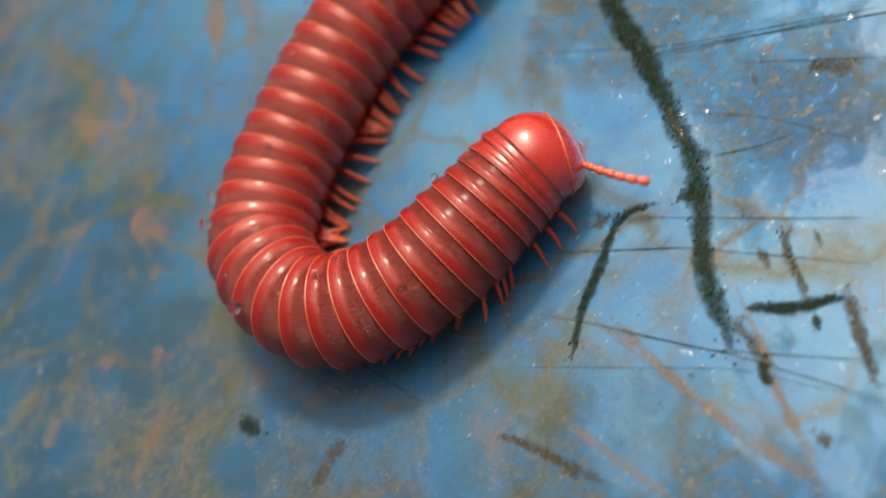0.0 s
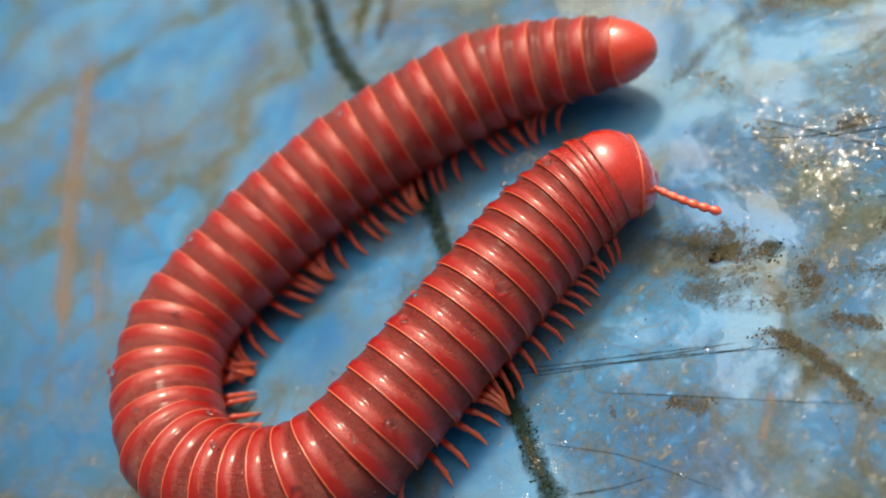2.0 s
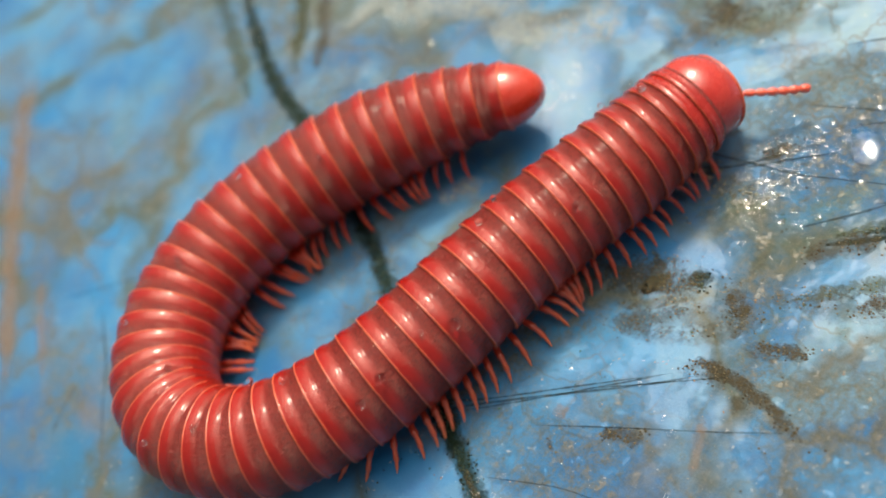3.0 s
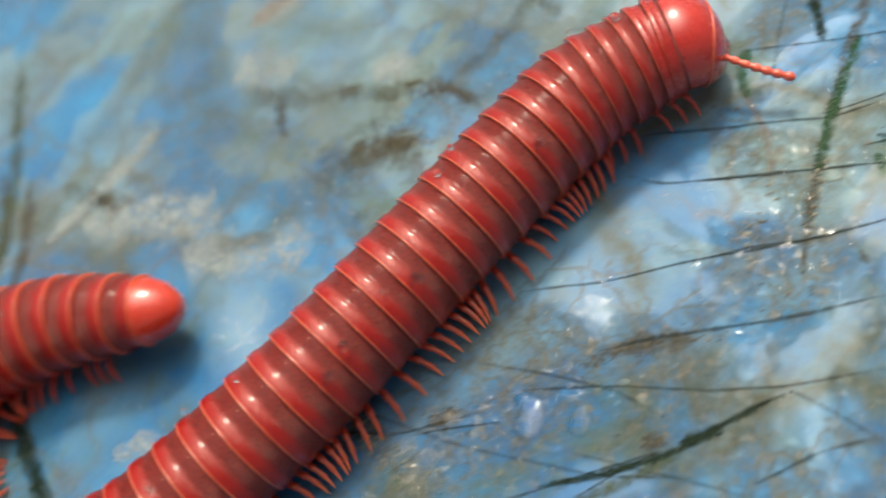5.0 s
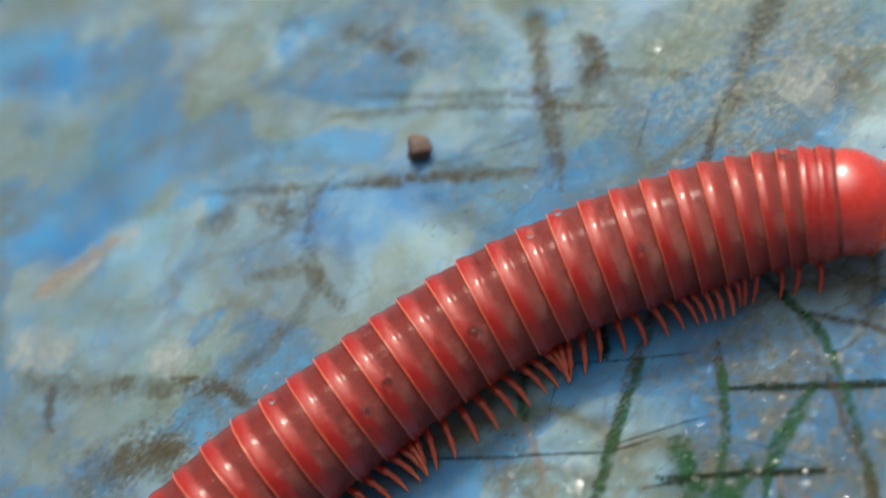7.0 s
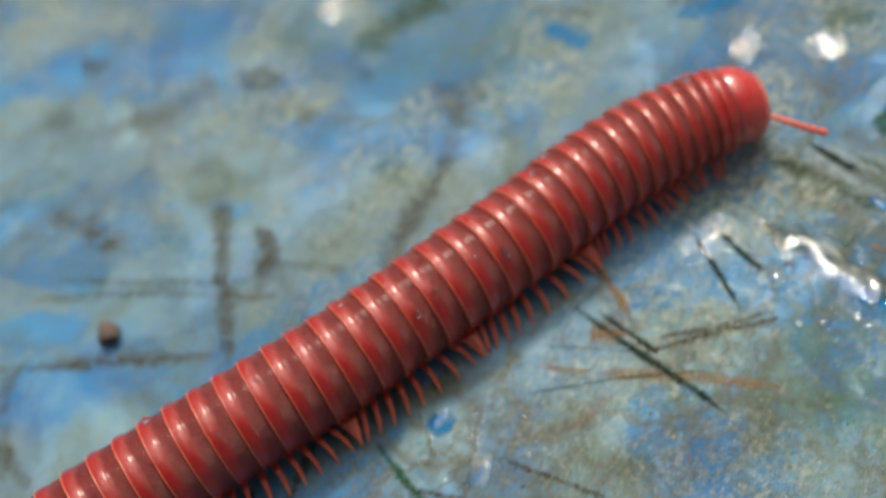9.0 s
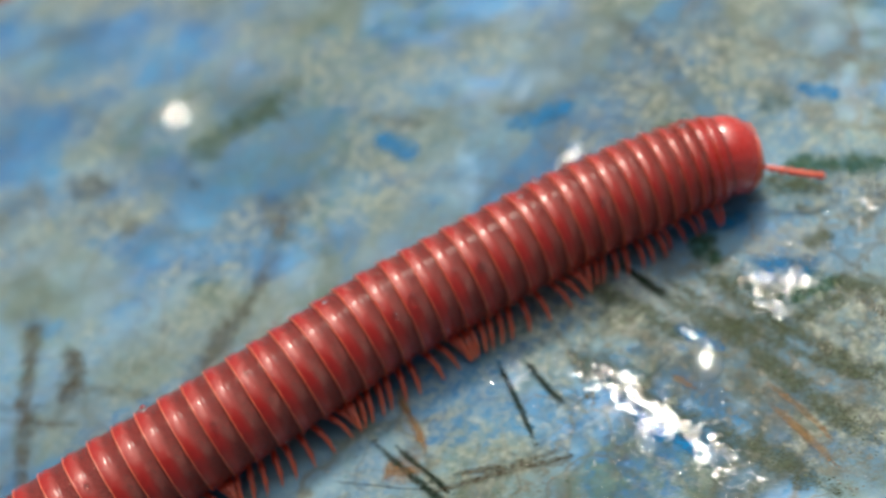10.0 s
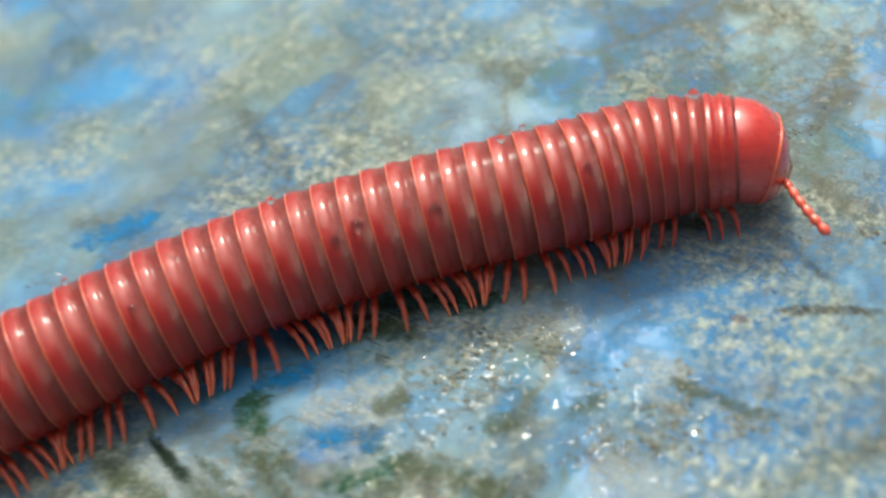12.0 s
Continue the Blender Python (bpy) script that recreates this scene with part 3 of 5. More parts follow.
RINGS = ring_plan()
millipede = tagged(new("millipede"), "glossy red millipede with orange-rimmed rings crawling over blue plastic", "millipede")
ring_obs, leg_obs = [], []
LEG_MESH = {(side, size): leg_mesh(side, size) for side in (1, -1) for size in (0.74, 0.87, 1.0)}
for i, (s, step) in enumerate(RINGS):
    ring = part("ring", ring_mesh(girth(s - step / 2), girth(s + step / 2), step, i), None, millipede)
    ring_obs.append((ring, s))
    if 0 < i < len(RINGS) - 2:
        size = 0.74 if i < 6 or i > len(RINGS) - 5 else 0.87 if i < 11 or i > len(RINGS) - 10 else 1.0
        for dx in ((0.25, -0.25) if i > 4 else (0.0,)):
            for side in (1, -1):
                leg = part("leg", LEG_MESH[side, size], None, ring)
                leg_obs.append((leg, s - dx * step, (dx * step, side * 0.9, -0.86 * girth(s)), side))
head = part("head", head_mesh(), None, millipede, "bright glossy red rounded head")
brim = part("brim", brim_mesh(), None, head, "pale orange edge of the head shield")
antenna = part("antenna", antenna_mesh(-1), None, head, "slender orange-red beaded feeler")


def tail_mesh():
    bm = bmesh.new()
    n, prof = 36, [(3.0, 0.84), (1.6, 0.90), (0.6, 0.93), (-0.2, 0.92), (-0.9, 0.86), (-1.5, 0.76), (-2.0, 0.64), (-2.4, 0.51), (-2.7, 0.38), (-2.9, 0.24), (-2.98, 0.11), (-3.0, 0.02)]
    r0 = girth(LENGTH - 3.7) * 1.02
    rings = [[bm.verts.new((x * MM, r * r0 * math.cos(a) * MM, r * r0 * math.sin(a) * MM)) for a in (2 * math.pi * j / n for j in range(n))] for x, r in prof]
    for a, b in zip(rings, rings[1:]):
        for j in range(n):
            bm.faces.new((a[j], a[(j + 1) % n], b[(j + 1) % n], b[j]))
    bm.faces.new(rings[-1])
    return finish("tail", bm, M_TAIL)


DROP_PLACES = [(5, 70, 0.42), (8, 40, 0.30), (14, 128, 0.44), (17, 60, 0.28), (20, 75, 0.33), (25, 132, 0.55), (26, 118, 0.25), (31, 126, 0.50), (33, 133, 0.42),
               (36, 70, 0.30), (40, 30, 0.30), (44, 95, 0.26), (47, 125, 0.33), (52, 60, 0.30), (57, 110, 0.28), (63, 80, 0.30), (70, 100, 0.34), (76, 60, 0.28), (82, 85, 0.30)]


def bead_water():
    """Small beads of water that ride on the rings: millimetres behind the head, degrees round the body, radius."""
    for s, turn, wide in DROP_PLACES:
        r = 0.75 * wide
        ring, at = min(ring_obs, key=lambda q: abs(q[1] - s))
        bm = bmesh.new()
        bmesh.ops.create_uvsphere(bm, u_segments=16, v_segments=10, radius=r * MM)
        g, a = girth(at) * 1.01 + r * 0.65, radians(turn)
        ob = part("water_bead", bm, M_BEAD, ring, "clear bead of water")
        ob.location = (-0.2 * MM, g * math.cos(a) * MM, g * math.sin(a) * MM)


tail = part("tail", tail_mesh(), None, millipede, "smooth pointed orange-red tail end")

bead_water()
sheet = build_sheet()
soil = build_soil()


# ---------------------------------------------------------------- stains, scratches and growth on the sheet
def film(name, colour, cover, spread, rough=0.6):
    """A thin broken film that thins out towards its edges; across the strip runs the UV's v."""
    k = Mat(name)
    w = k.where()
    uv = k.node("UVMap").outputs["UV"]
    v = k.node("SeparateXYZ", Vector=uv).outputs["Y"]
    grain = k.noise(3000, 7, 0.8, w, 0.3)
    coarse = k.noise(620, 6, 0.75, w, 0.8)
    body = k.math("ADD", k.math("MULTIPLY", v, 1.0), k.math("MULTIPLY", k.math("SUBTRACT", k.math("ADD", grain, coarse), 1.0), spread))
    alpha = k.math("MULTIPLY", k.ramp(body, (0.22, 0.0), (0.95, 1.0)), cover)
    col = k.mix(grain, tuple(c * 0.55 for c in colour), tuple(min(1, c * 1.5) for c in colour))
    k.set(Base_Color=col, Alpha=alpha, Roughness=rough, Specular_IOR_Level=0.06)
    return k.bump(k.noise(3000, 4, 0.6, w), 0.5, 0.0002).m


def crumbs(name, colour, rough=0.4):
    k = Mat(name)
    r = k.node("NewGeometry").outputs["Random Per Island"]
    col = k.mix(r, tuple(c * 0.5 for c in colour), tuple(min(1, c * 1.7) for c in colour))
    k.set(Base_Color=col, Roughness=k.math("ADD", k.math("MULTIPLY", r, 0.4), 0.05), Specular_IOR_Level=0.5)
    return k.m


STAINS = {
    # kind: part's name, colour, cover and spread of the film, crumbs per square millimetre, their size
    "moss": ("moss_streak", (0.010, 0.022, 0.013), 0.97, 1.2, 14.0, 0.13),
    "line": ("scratch", (0.020, 0.030, 0.026), 0.62, 1.2, 4.0, 0.06),
    "pale": ("pale_stain", (0.25, 0.19, 0.145), 0.42, 1.7, 3.0, 0.07),
    "dirt": ("dirt_streak", (0.072, 0.062, 0.038), 0.55, 2.3, 20.0, 0.11),
    "smear": ("algae_smear", (0.085, 0.080, 0.050), 0.30, 2.8, 8.0, 0.10),
    "green": ("green_growth", (0.018, 0.075, 0.030), 0.7, 2.4, 8.0, 0.10),
    "algae": ("algae_patch", (0.060, 0.110, 0.065), 0.34, 3.0, 5.0, 0.10),
    "olive": ("olive_band", (0.070, 0.090, 0.050), 0.6, 2.3, 14.0, 0.09),
    "ochre": ("ochre_stain", (0.26, 0.145, 0.055), 0.5, 1.8, 6.0, 0.08),
    "clear": ("clear_patch", (0.006, 0.155, 0.36), 0.75, 2.4, 0.5, 0.06),
    "chalk": ("chalk_bloom", (0.34, 0.39, 0.38), 0.55, 2.6, 5.0, 0.09),
    "grit": ("wet_grit", (0.15, 0.155, 0.12), 0.25, 2.4, 16.0, 0.17),
}
STAIN_MATS = {k: (film(v[0] + "_film", *v[1:4]), crumbs(v[0] + "_crumbs", v[1])) for k, v in STAINS.items()}
dice = random.Random(7)


def add_lump(pts, faces, x, y, r, flat=0.55):
    """A small uneven crumb on the sheet."""
    z = lift(x, y)
    k = len(pts)
    j = lambda: dice.uniform(0.6, 1.3) * r
    a = dice.uniform(0, 3.14)
    c, s = math.cos(a), math.sin(a)
    for px, py, pz in ((j(), 0, 0), (0, j(), 0), (-j(), 0, 0), (0, -j(), 0)):
        pts.append(((x + c * px - s * py) * MM, (y + s * px + c * py) * MM, (z + 0.1 * r) * MM))
    pts.append(((x + dice.uniform(-.3, .3) * r) * MM, (y + dice.uniform(-.3, .3) * r) * MM, (z + j() * flat + 0.1 * r) * MM))
    pts.append((x * MM, y * MM, (z - 0.2 * r) * MM))
    for q in range(4):
        faces.append((k + q, k + (q + 1) % 4, k + 4))
        faces.append((k + (q + 1) % 4, k + q, k + 5))


def strip(pts, faces, uvs, way, width, height, wander, seed):
    """A ribbon along a way in the plan, with a ridge in its middle; returns nothing."""
    line = smooth_line(way, 0.5, 3) if len(way) > 1 else way
    n, start = len(line), len(pts)
    for i, p in enumerate(line):
        d = line[min(i + 1, n - 1)] - line[max(i - 1, 0)]
        d = d / max(1e-6, np.hypot(*d))
        f = i / max(1, n - 1)
        end = min(1.0, 6 * f + 0.25, 6 * (1 - f) + 0.25)
        wob = noise.noise((i * 0.35, seed * 3.1, 0)) * wander
        w = width * end * (1 + 0.5 * noise.noise((i * 0.5, seed * 1.7, 4)))
        for q, v in ((-1, 0.0), (-0.66, 0.38), (-0.25, 0.66), (0.25, 0.66), (0.66, 0.38), (1, 0.0)):
            x, y = p[0] - d[1] * (q * w + wob), p[1] + d[0] * (q * w + wob)
            pts.append((x * MM, y * MM, (lift(x, y) + height) * MM))
            uvs.append((i * 0.5, v * (0.5 + 0.5 * end) + 0.12))
    for i in range(n - 1):
        for q in range(5):
            a = start + i * 6 + q
            faces.append((a, a + 6, a + 7, a + 1))


def stain_mesh(name, pts, faces, uvs, films, mats):
    me = bpy.data.meshes.new(name)
    me.from_pydata(pts, [], faces)
    for m in mats:
        me.materials.append(m)
    idx = [0] * films + [1] * (len(faces) - films)
    me.polygons.foreach_set("material_index", idx)
    layer = me.uv_layers.new(name="UVMap")
    full = uvs + [(0, 1)] * (len(pts) - len(uvs))
    flat = []
    for lo in me.loops:
        flat.extend(full[lo.vertex_index])
    layer.data.foreach_set("uv", flat)
    return me


count = [0]


def streak(kind, width, *way):
    """A streak of one kind along a way in the plan; width in millimetres."""
    name, _, _, _, dense, size = STAINS[kind]
    count[0] += 1
    way = [np.array(p, float) for p in way]
    pts, faces, uvs = [], [], []
    strip(pts, faces, uvs, way, width * (0.9 if kind != "line" else 0.45), 0.015 + 0.0016 * (count[0] % 12), 0.12 * width, count[0])
    films = len(faces)
    line = smooth_line(way, 0.2, 3)
    total = 0.2 * len(line)
    for _ in range(int(min(2600, total * width * dense))):
        p = line[dice.randrange(len(line))]
        x, y = p[0] + dice.gauss(0, 0.36 * width), p[1] + dice.gauss(0, 0.36 * width)
        if noise.noise((x * 0.9, y * 0.9, 2)) > -0.25:
            add_lump(pts, faces, x, y, size * dice.uniform(0.35, 1.0))
    part(name, stain_mesh(name, pts, faces, uvs, films, STAIN_MATS[kind]), None, sheet)


streak("moss", 1.00, (19.8, 47.4), (18.7, 45.0), (16.7, 40.2), (15.3, 37.6), (14.0, 34.3), (12.6, 32.8), (10.6, 30.9), (8.7, 28.7), (7.4, 26.0), (6.3, 24.5))
streak("moss", 0.50, (10.6, 34.6), (9.2, 35.7), (8.0, 35.7), (5.3, 34.3), (3.1, 33.6), (0.1, 31.5))
streak("moss", 0.70, (12.6, 32.8), (12.0, 33.6), (11.2, 33.8))
streak("line", 0.16, (18.3, 41.5), (22.3, 37.6), (25.5, 34.6), (28.1, 32.2))
streak("line", 0.20, (14.8, 33.9), (16.8, 32.1), (19.0, 30.7))
streak("line", 0.14, (16.1, 37.4), (18.5, 33.2), (20.8, 26.2))
streak("line", 0.16, (9.3, 34.8), (14.4, 27.5), (17.4, 23.5))
streak("line", 0.16, (1.1, 35.1), (2.9, 31.9), (5.7, 25.9), (11.1, 18.3))
streak("line", 0.14, (-2.5, 34.4), (5.9, 24.0), (9.4, 16.9))
streak("line", 0.14, (6.0, 35.5), (9.7, 30.9))
streak("pale", 0.40, (3.0, 32.0), (3.4, 24.2), (4.1, 17.0), (4.1, 15.9))
streak("pale", 0.30, (9.7, 27.4), (8.0, 24.2), (6.4, 21.6), (4.3, 16.8))
streak("dirt", 0.40, (-5.3, 31.2), (-4.2, 27.6), (-3.3, 24.7))
streak("moss", 0.50, (8.9, 25.9), (10.3, 23.9), (12.1, 22.7), (12.8, 22.2))
streak("dirt", 0.50, (13.1, 22.4), (11.2, 19.7), (9.8, 17.6))
streak("moss", 0.40, (10.9, 22.8), (10.2, 21.8))
streak("dirt", 0.30, (14.2, 27.3), (12.9, 26.6), (11.6, 23.8))
streak("moss", 0.40, (7.6, 23.3), (6.0, 22.0), (7.1, 22.0))
streak("dirt", 0.70, (6.2, 18.3), (5.5, 17.1))
streak("dirt", 0.70, (6.8, 37.0), (8.5, 36.2))
streak("dirt", 0.25, (14.7, 26.1), (13.9, 24.6))
streak("dirt", 0.40, (12.0, 27.8), (11.4, 26.3))
streak("dirt", 0.60, (8.4, 25.8), (8.5, 25.1))
streak("pale", 0.80, (-7.7, 81.1), (-8.1, 76.7), (-10.0, 75.3), (-12.1, 79.0), (-13.1, 82.0))
streak("dirt", 0.80, (-12.9, 39.5), (-14.6, 39.3), (-16.5, 38.9))
streak("moss", 0.80, (-17.4, 46.6), (-16.6, 44.3))
streak("pale", 1.00, (-27.5, 58.7), (-29.9, 57.7))
streak("pale", 0.50, (11.5, 41.6), (8.0, 39.6))
streak("dirt", 0.35, (22.4, 33.2), (23.4, 32.4))
streak("dirt", 0.30, (20.4, 35.8), (19.8, 34.6))
streak("pale", 1.40, (16.9, 97.5), (13.5, 92.8), (8.7, 86.6), (4.1, 80.1), (-1.2, 72.4))
streak("pale", 0.60, (5.8, 77.4), (0.8, 69.6))
streak("dirt", 1.60, (2.7, 98.1), (4.1, 94.5))
streak("dirt", 0.30, (15.8, 38.7), (14.5, 35.6))
streak("dirt", 0.40, (22.8, 32.8), (22.9, 32.1))
streak("moss", 1.00, (35.6, 85.5), (31.9, 78.9), (29.4, 73.5), (27.8, 67.2), (25.4, 60.4), (23.5, 55.2), (21.8, 52.1), (18.7, 45.6), (17.4, 42.1), (15.4, 38.1))
streak("dirt", 0.90, (39.2, 78.2), (35.8, 74.0), (31.8, 71.0))
streak("pale", 1.20, (18.4, 97.2), (10.5, 88.4), (2.8, 78.3), (-1.6, 71.9))
streak("smear", 1.80, (30.3, 41.1), (31.7, 38.6), (33.6, 36.6))
streak("smear", 0.70, (28.3, 37.6), (30.2, 35.6), (32.0, 34.0))
streak("smear", 0.80, (28.4, 36.8), (29.7, 33.9), (31.8, 31.4), (33.3, 30.6))
streak("dirt", 1.30, (34.5, 32.7), (33.6, 31.4), (33.1, 30.8))
streak("dirt", 0.80, (31.6, 29.7), (32.5, 28.1), (33.5, 26.3))
streak("dirt", 0.60, (29.7, 31.7), (29.7, 29.9), (29.7, 27.6), (29.3, 25.8), (28.8, 23.3))
streak("line", 0.22, (18.0, 42.2), (21.8, 38.3), (25.2, 34.5), (27.5, 32.1), (29.1, 30.6))
streak("line", 0.16, (20.4, 37.1), (23.3, 32.9), (26.6, 27.9), (29.0, 24.5))
streak("pale", 0.50, (26.8, 29.0), (25.0, 28.1), (23.5, 27.4))
streak("dirt", 0.70, (22.7, 33.3), (23.4, 31.8), (24.0, 30.6))
streak("moss", 1.00, (33.7, 35.4), (34.4, 34.0))
streak("smear", 0.90, (35.2, 30.4), (36.3, 28.2))
streak("line", 0.30, (39.2, 41.5), (41.5, 37.9), (42.9, 36.8), (45.5, 34.6))
streak("dirt", 0.90, (43.1, 36.9), (45.2, 35.6))
streak("smear", 0.50, (35.3, 41.1), (37.1, 37.6))
streak("dirt", 0.60, (40.1, 33.4), (39.8, 32.6))
streak("dirt", 0.90, (28.7, 28.5), (28.9, 27.2))
streak("smear", 0.50, (29.7, 38.3), (30.6, 36.4), (32.6, 34.5))
streak("pale", 0.70, (22.5, 36.6), (21.8, 35.6))
streak("pale", 0.60, (24.0, 34.8), (23.6, 33.9))
streak("smear", 1.00, (48.5, 47.4), (51.8, 45.6), (53.6, 43.3))
streak("smear", 0.70, (40.6, 48.4), (45.2, 48.2), (48.5, 47.4))
streak("line", 0.25, (39.7, 32.3), (43.0, 29.4), (46.5, 26.8), (50.5, 23.7))
streak("line", 0.20, (45.0, 26.6), (47.9, 25.4), (49.7, 24.3))
streak("moss", 0.40, (41.8, 28.5), (44.5, 25.4), (47.4, 21.7))
streak("dirt", 1.00, (38.6, 30.5), (40.3, 29.1), (42.1, 27.4))
streak("smear", 1.60, (40.6, 24.3), (43.2, 22.2), (45.2, 20.2))
streak("smear", 1.30, (35.9, 29.3), (37.2, 26.8), (37.9, 24.0))
streak("smear", 1.80, (31.1, 38.8), (33.6, 36.9))
streak("dirt", 0.80, (29.0, 32.0), (29.6, 28.8))
streak("smear", 0.80, (39.6, 19.3), (40.1, 16.9))
streak("line", 0.16, (24.7, 35.3), (30.4, 28.6))
streak("dirt", 0.60, (37.3, 26.0), (39.0, 24.8))
streak("smear", 1.20, (51.2, 49.5), (51.3, 45.3))
streak("smear", 0.80, (41.5, 71.5), (43.0, 67.5))
streak("dirt", 0.70, (38.4, 81.3), (35.6, 76.6), (32.1, 74.0))
streak("line", 0.30, (65.6, 37.7), (68.9, 32.7), (72.1, 28.3), (74.7, 26.1))
streak("line", 0.30, (62.9, 36.6), (63.2, 34.7), (65.9, 30.7), (68.6, 27.0), (71.0, 23.8))
streak("line", 0.25, (52.4, 38.0), (55.8, 33.9), (59.5, 30.3), (63.9, 25.4), (67.7, 21.8))
streak("line", 0.35, (52.5, 30.9), (54.8, 28.9), (57.5, 25.7), (60.0, 22.9), (63.8, 19.4))
streak("line", 0.25, (47.5, 33.9), (51.5, 28.5), (53.9, 24.3), (56.6, 20.7), (60.1, 17.2))
streak("moss", 0.30, (43.8, 29.1), (46.6, 26.3), (49.9, 23.8), (54.4, 21.7), (56.4, 20.5))
streak("moss", 0.60, (50.6, 23.7), (52.7, 22.2))
streak("line", 0.20, (41.8, 37.4), (43.8, 35.4), (46.1, 32.7))
streak("line", 0.25, (50.8, 19.3), (54.3, 17.5), (56.9, 15.3))
streak("line", 0.22, (56.4, 20.5), (56.6, 17.3), (56.6, 15.1))
streak("line", 0.20, (47.6, 37.2), (49.5, 32.9), (51.1, 28.6), (51.3, 25.2))
streak("smear", 1.20, (40.5, 75.0), (41.9, 69.6))
streak("smear", 2.60, (54.0, 55.5), (56.1, 52.7), (58.4, 50.3))
streak("dirt", 0.60, (60.8, 55.9), (62.4, 51.6), (62.4, 48.6))
streak("smear", 1.00, (43.8, 58.8), (47.2, 54.8))
streak("smear", 1.00, (50.5, 50.8), (52.3, 50.3))
streak("dirt", 0.55, (95.7, 36.1), (90.3, 33.9), (86.8, 32.7), (82.6, 31.5), (78.5, 30.4), (76.5, 29.8), (72.5, 28.3), (69.5, 27.1), (67.1, 26.2), (64.7, 25.0), (62.4, 23.8))
streak("line", 0.20, (73.6, 36.0), (75.6, 33.1), (77.6, 30.2), (80.1, 27.0))
streak("line", 0.25, (64.3, 33.1), (67.1, 28.8), (69.8, 25.5), (71.9, 22.4), (75.6, 17.6))
streak("line", 0.30, (60.1, 29.6), (62.5, 27.3), (64.5, 24.8), (68.0, 21.6), (70.5, 19.6), (73.9, 15.2))
streak("moss", 0.25, (71.4, 25.5), (73.5, 23.4), (75.4, 20.9), (77.8, 17.5))
streak("line", 0.16, (76.6, 22.4), (77.6, 17.4))
streak("line", 0.20, (81.2, 20.9), (83.8, 16.6))
streak("pale", 0.50, (76.1, 20.0), (74.3, 18.5), (74.0, 17.0), (74.2, 15.4), (75.2, 14.4))
streak("pale", 0.30, (75.7, 18.7), (75.3, 16.7), (75.6, 14.9))
streak("dirt", 0.40, (81.2, 27.0), (78.4, 24.9), (75.7, 22.8))
streak("green", 0.90, (74.9, 25.7), (73.7, 24.1), (71.9, 22.4), (71.0, 21.9))
streak("green", 0.90, (74.4, 22.2), (71.6, 20.2), (69.1, 18.2), (67.1, 16.7))
streak("green", 0.45, (81.4, 21.0), (78.3, 20.6), (75.9, 20.4), (74.9, 20.0))
streak("green", 0.50, (75.3, 19.4), (71.9, 17.2), (68.4, 15.2))
streak("green", 0.60, (71.3, 24.6), (70.2, 23.2))
streak("green", 0.50, (71.2, 21.5), (74.3, 21.0), (76.4, 21.6))
streak("dirt", 0.45, (82.6, 21.1), (80.5, 18.8), (78.4, 16.2), (76.0, 14.3))
streak("moss", 0.50, (79.3, 34.0), (76.6, 31.4))
streak("pale", 0.35, (71.7, 34.3), (69.6, 31.1), (66.9, 28.5))
streak("green", 0.80, (72.3, 16.3), (73.7, 14.8))
streak("moss", 0.30, (72.5, 19.5), (74.6, 15.3))
streak("green", 0.50, (71.4, 18.1), (69.6, 16.3))
streak("smear", 3.40, (51.6, 55.8), (55.6, 54.0), (60.2, 52.9), (63.3, 50.1))
streak("smear", 0.90, (73.7, 55.1), (71.7, 51.7), (68.9, 51.0), (66.2, 51.3), (63.3, 51.9))
streak("smear", 1.20, (78.4, 55.9), (81.9, 50.9), (84.5, 46.6))
streak("smear", 1.90, (73.8, 58.9), (76.1, 56.1))
streak("smear", 1.60, (70.1, 63.6), (72.8, 61.1))
streak("pale", 1.00, (59.2, 71.3), (67.0, 68.6))
streak("dirt", 0.30, (65.4, 22.0), (64.7, 20.9))
streak("smear", 1.40, (54.7, 66.2), (56.3, 61.6), (59.5, 57.8))
streak("green", 0.40, (74.5, 24.9), (72.8, 22.2))
streak("dirt", 0.60, (83.9, 17.2), (82.1, 15.2), (80.0, 13.3), (77.7, 11.3))
streak("moss", 0.40, (78.3, 25.4), (80.2, 22.5), (82.8, 18.4), (86.1, 14.2), (88.6, 12.0), (91.0, 9.0), (92.9, 4.9))
streak("line", 0.25, (82.6, 15.9), (85.0, 13.6), (88.2, 10.6), (90.0, 8.5))
streak("line", 0.25, (89.9, 8.4), (88.8, 6.7), (88.6, 5.0), (89.3, 3.1))
streak("dirt", 0.30, (89.5, 19.9), (90.0, 16.6), (90.6, 11.6))
streak("dirt", 0.35, (84.7, 24.4), (86.0, 19.7), (86.9, 15.1))
streak("green", 0.40, (86.4, 28.3), (84.2, 22.1), (81.8, 19.4), (78.3, 16.1), (76.3, 14.3))
streak("green", 0.50, (78.0, 29.8), (72.9, 28.5), (68.5, 26.7))
streak("green", 0.40, (80.1, 26.1), (77.1, 23.7), (73.8, 22.1), (71.2, 21.8))
streak("green", 0.35, (81.2, 21.1), (77.0, 21.0), (73.8, 19.5))
streak("moss", 0.25, (72.3, 25.3), (75.2, 20.9), (77.9, 17.1))
streak("line", 0.20, (72.1, 28.8), (76.0, 25.5), (77.0, 24.5))
streak("smear", 1.10, (98.7, 53.7), (93.3, 49.1), (90.0, 46.0), (86.7, 42.4))
streak("smear", 1.10, (105.2, 38.8), (100.6, 37.1), (95.3, 35.2))
streak("smear", 0.90, (97.2, 48.6), (96.0, 45.8), (91.6, 44.0), (90.2, 47.4))
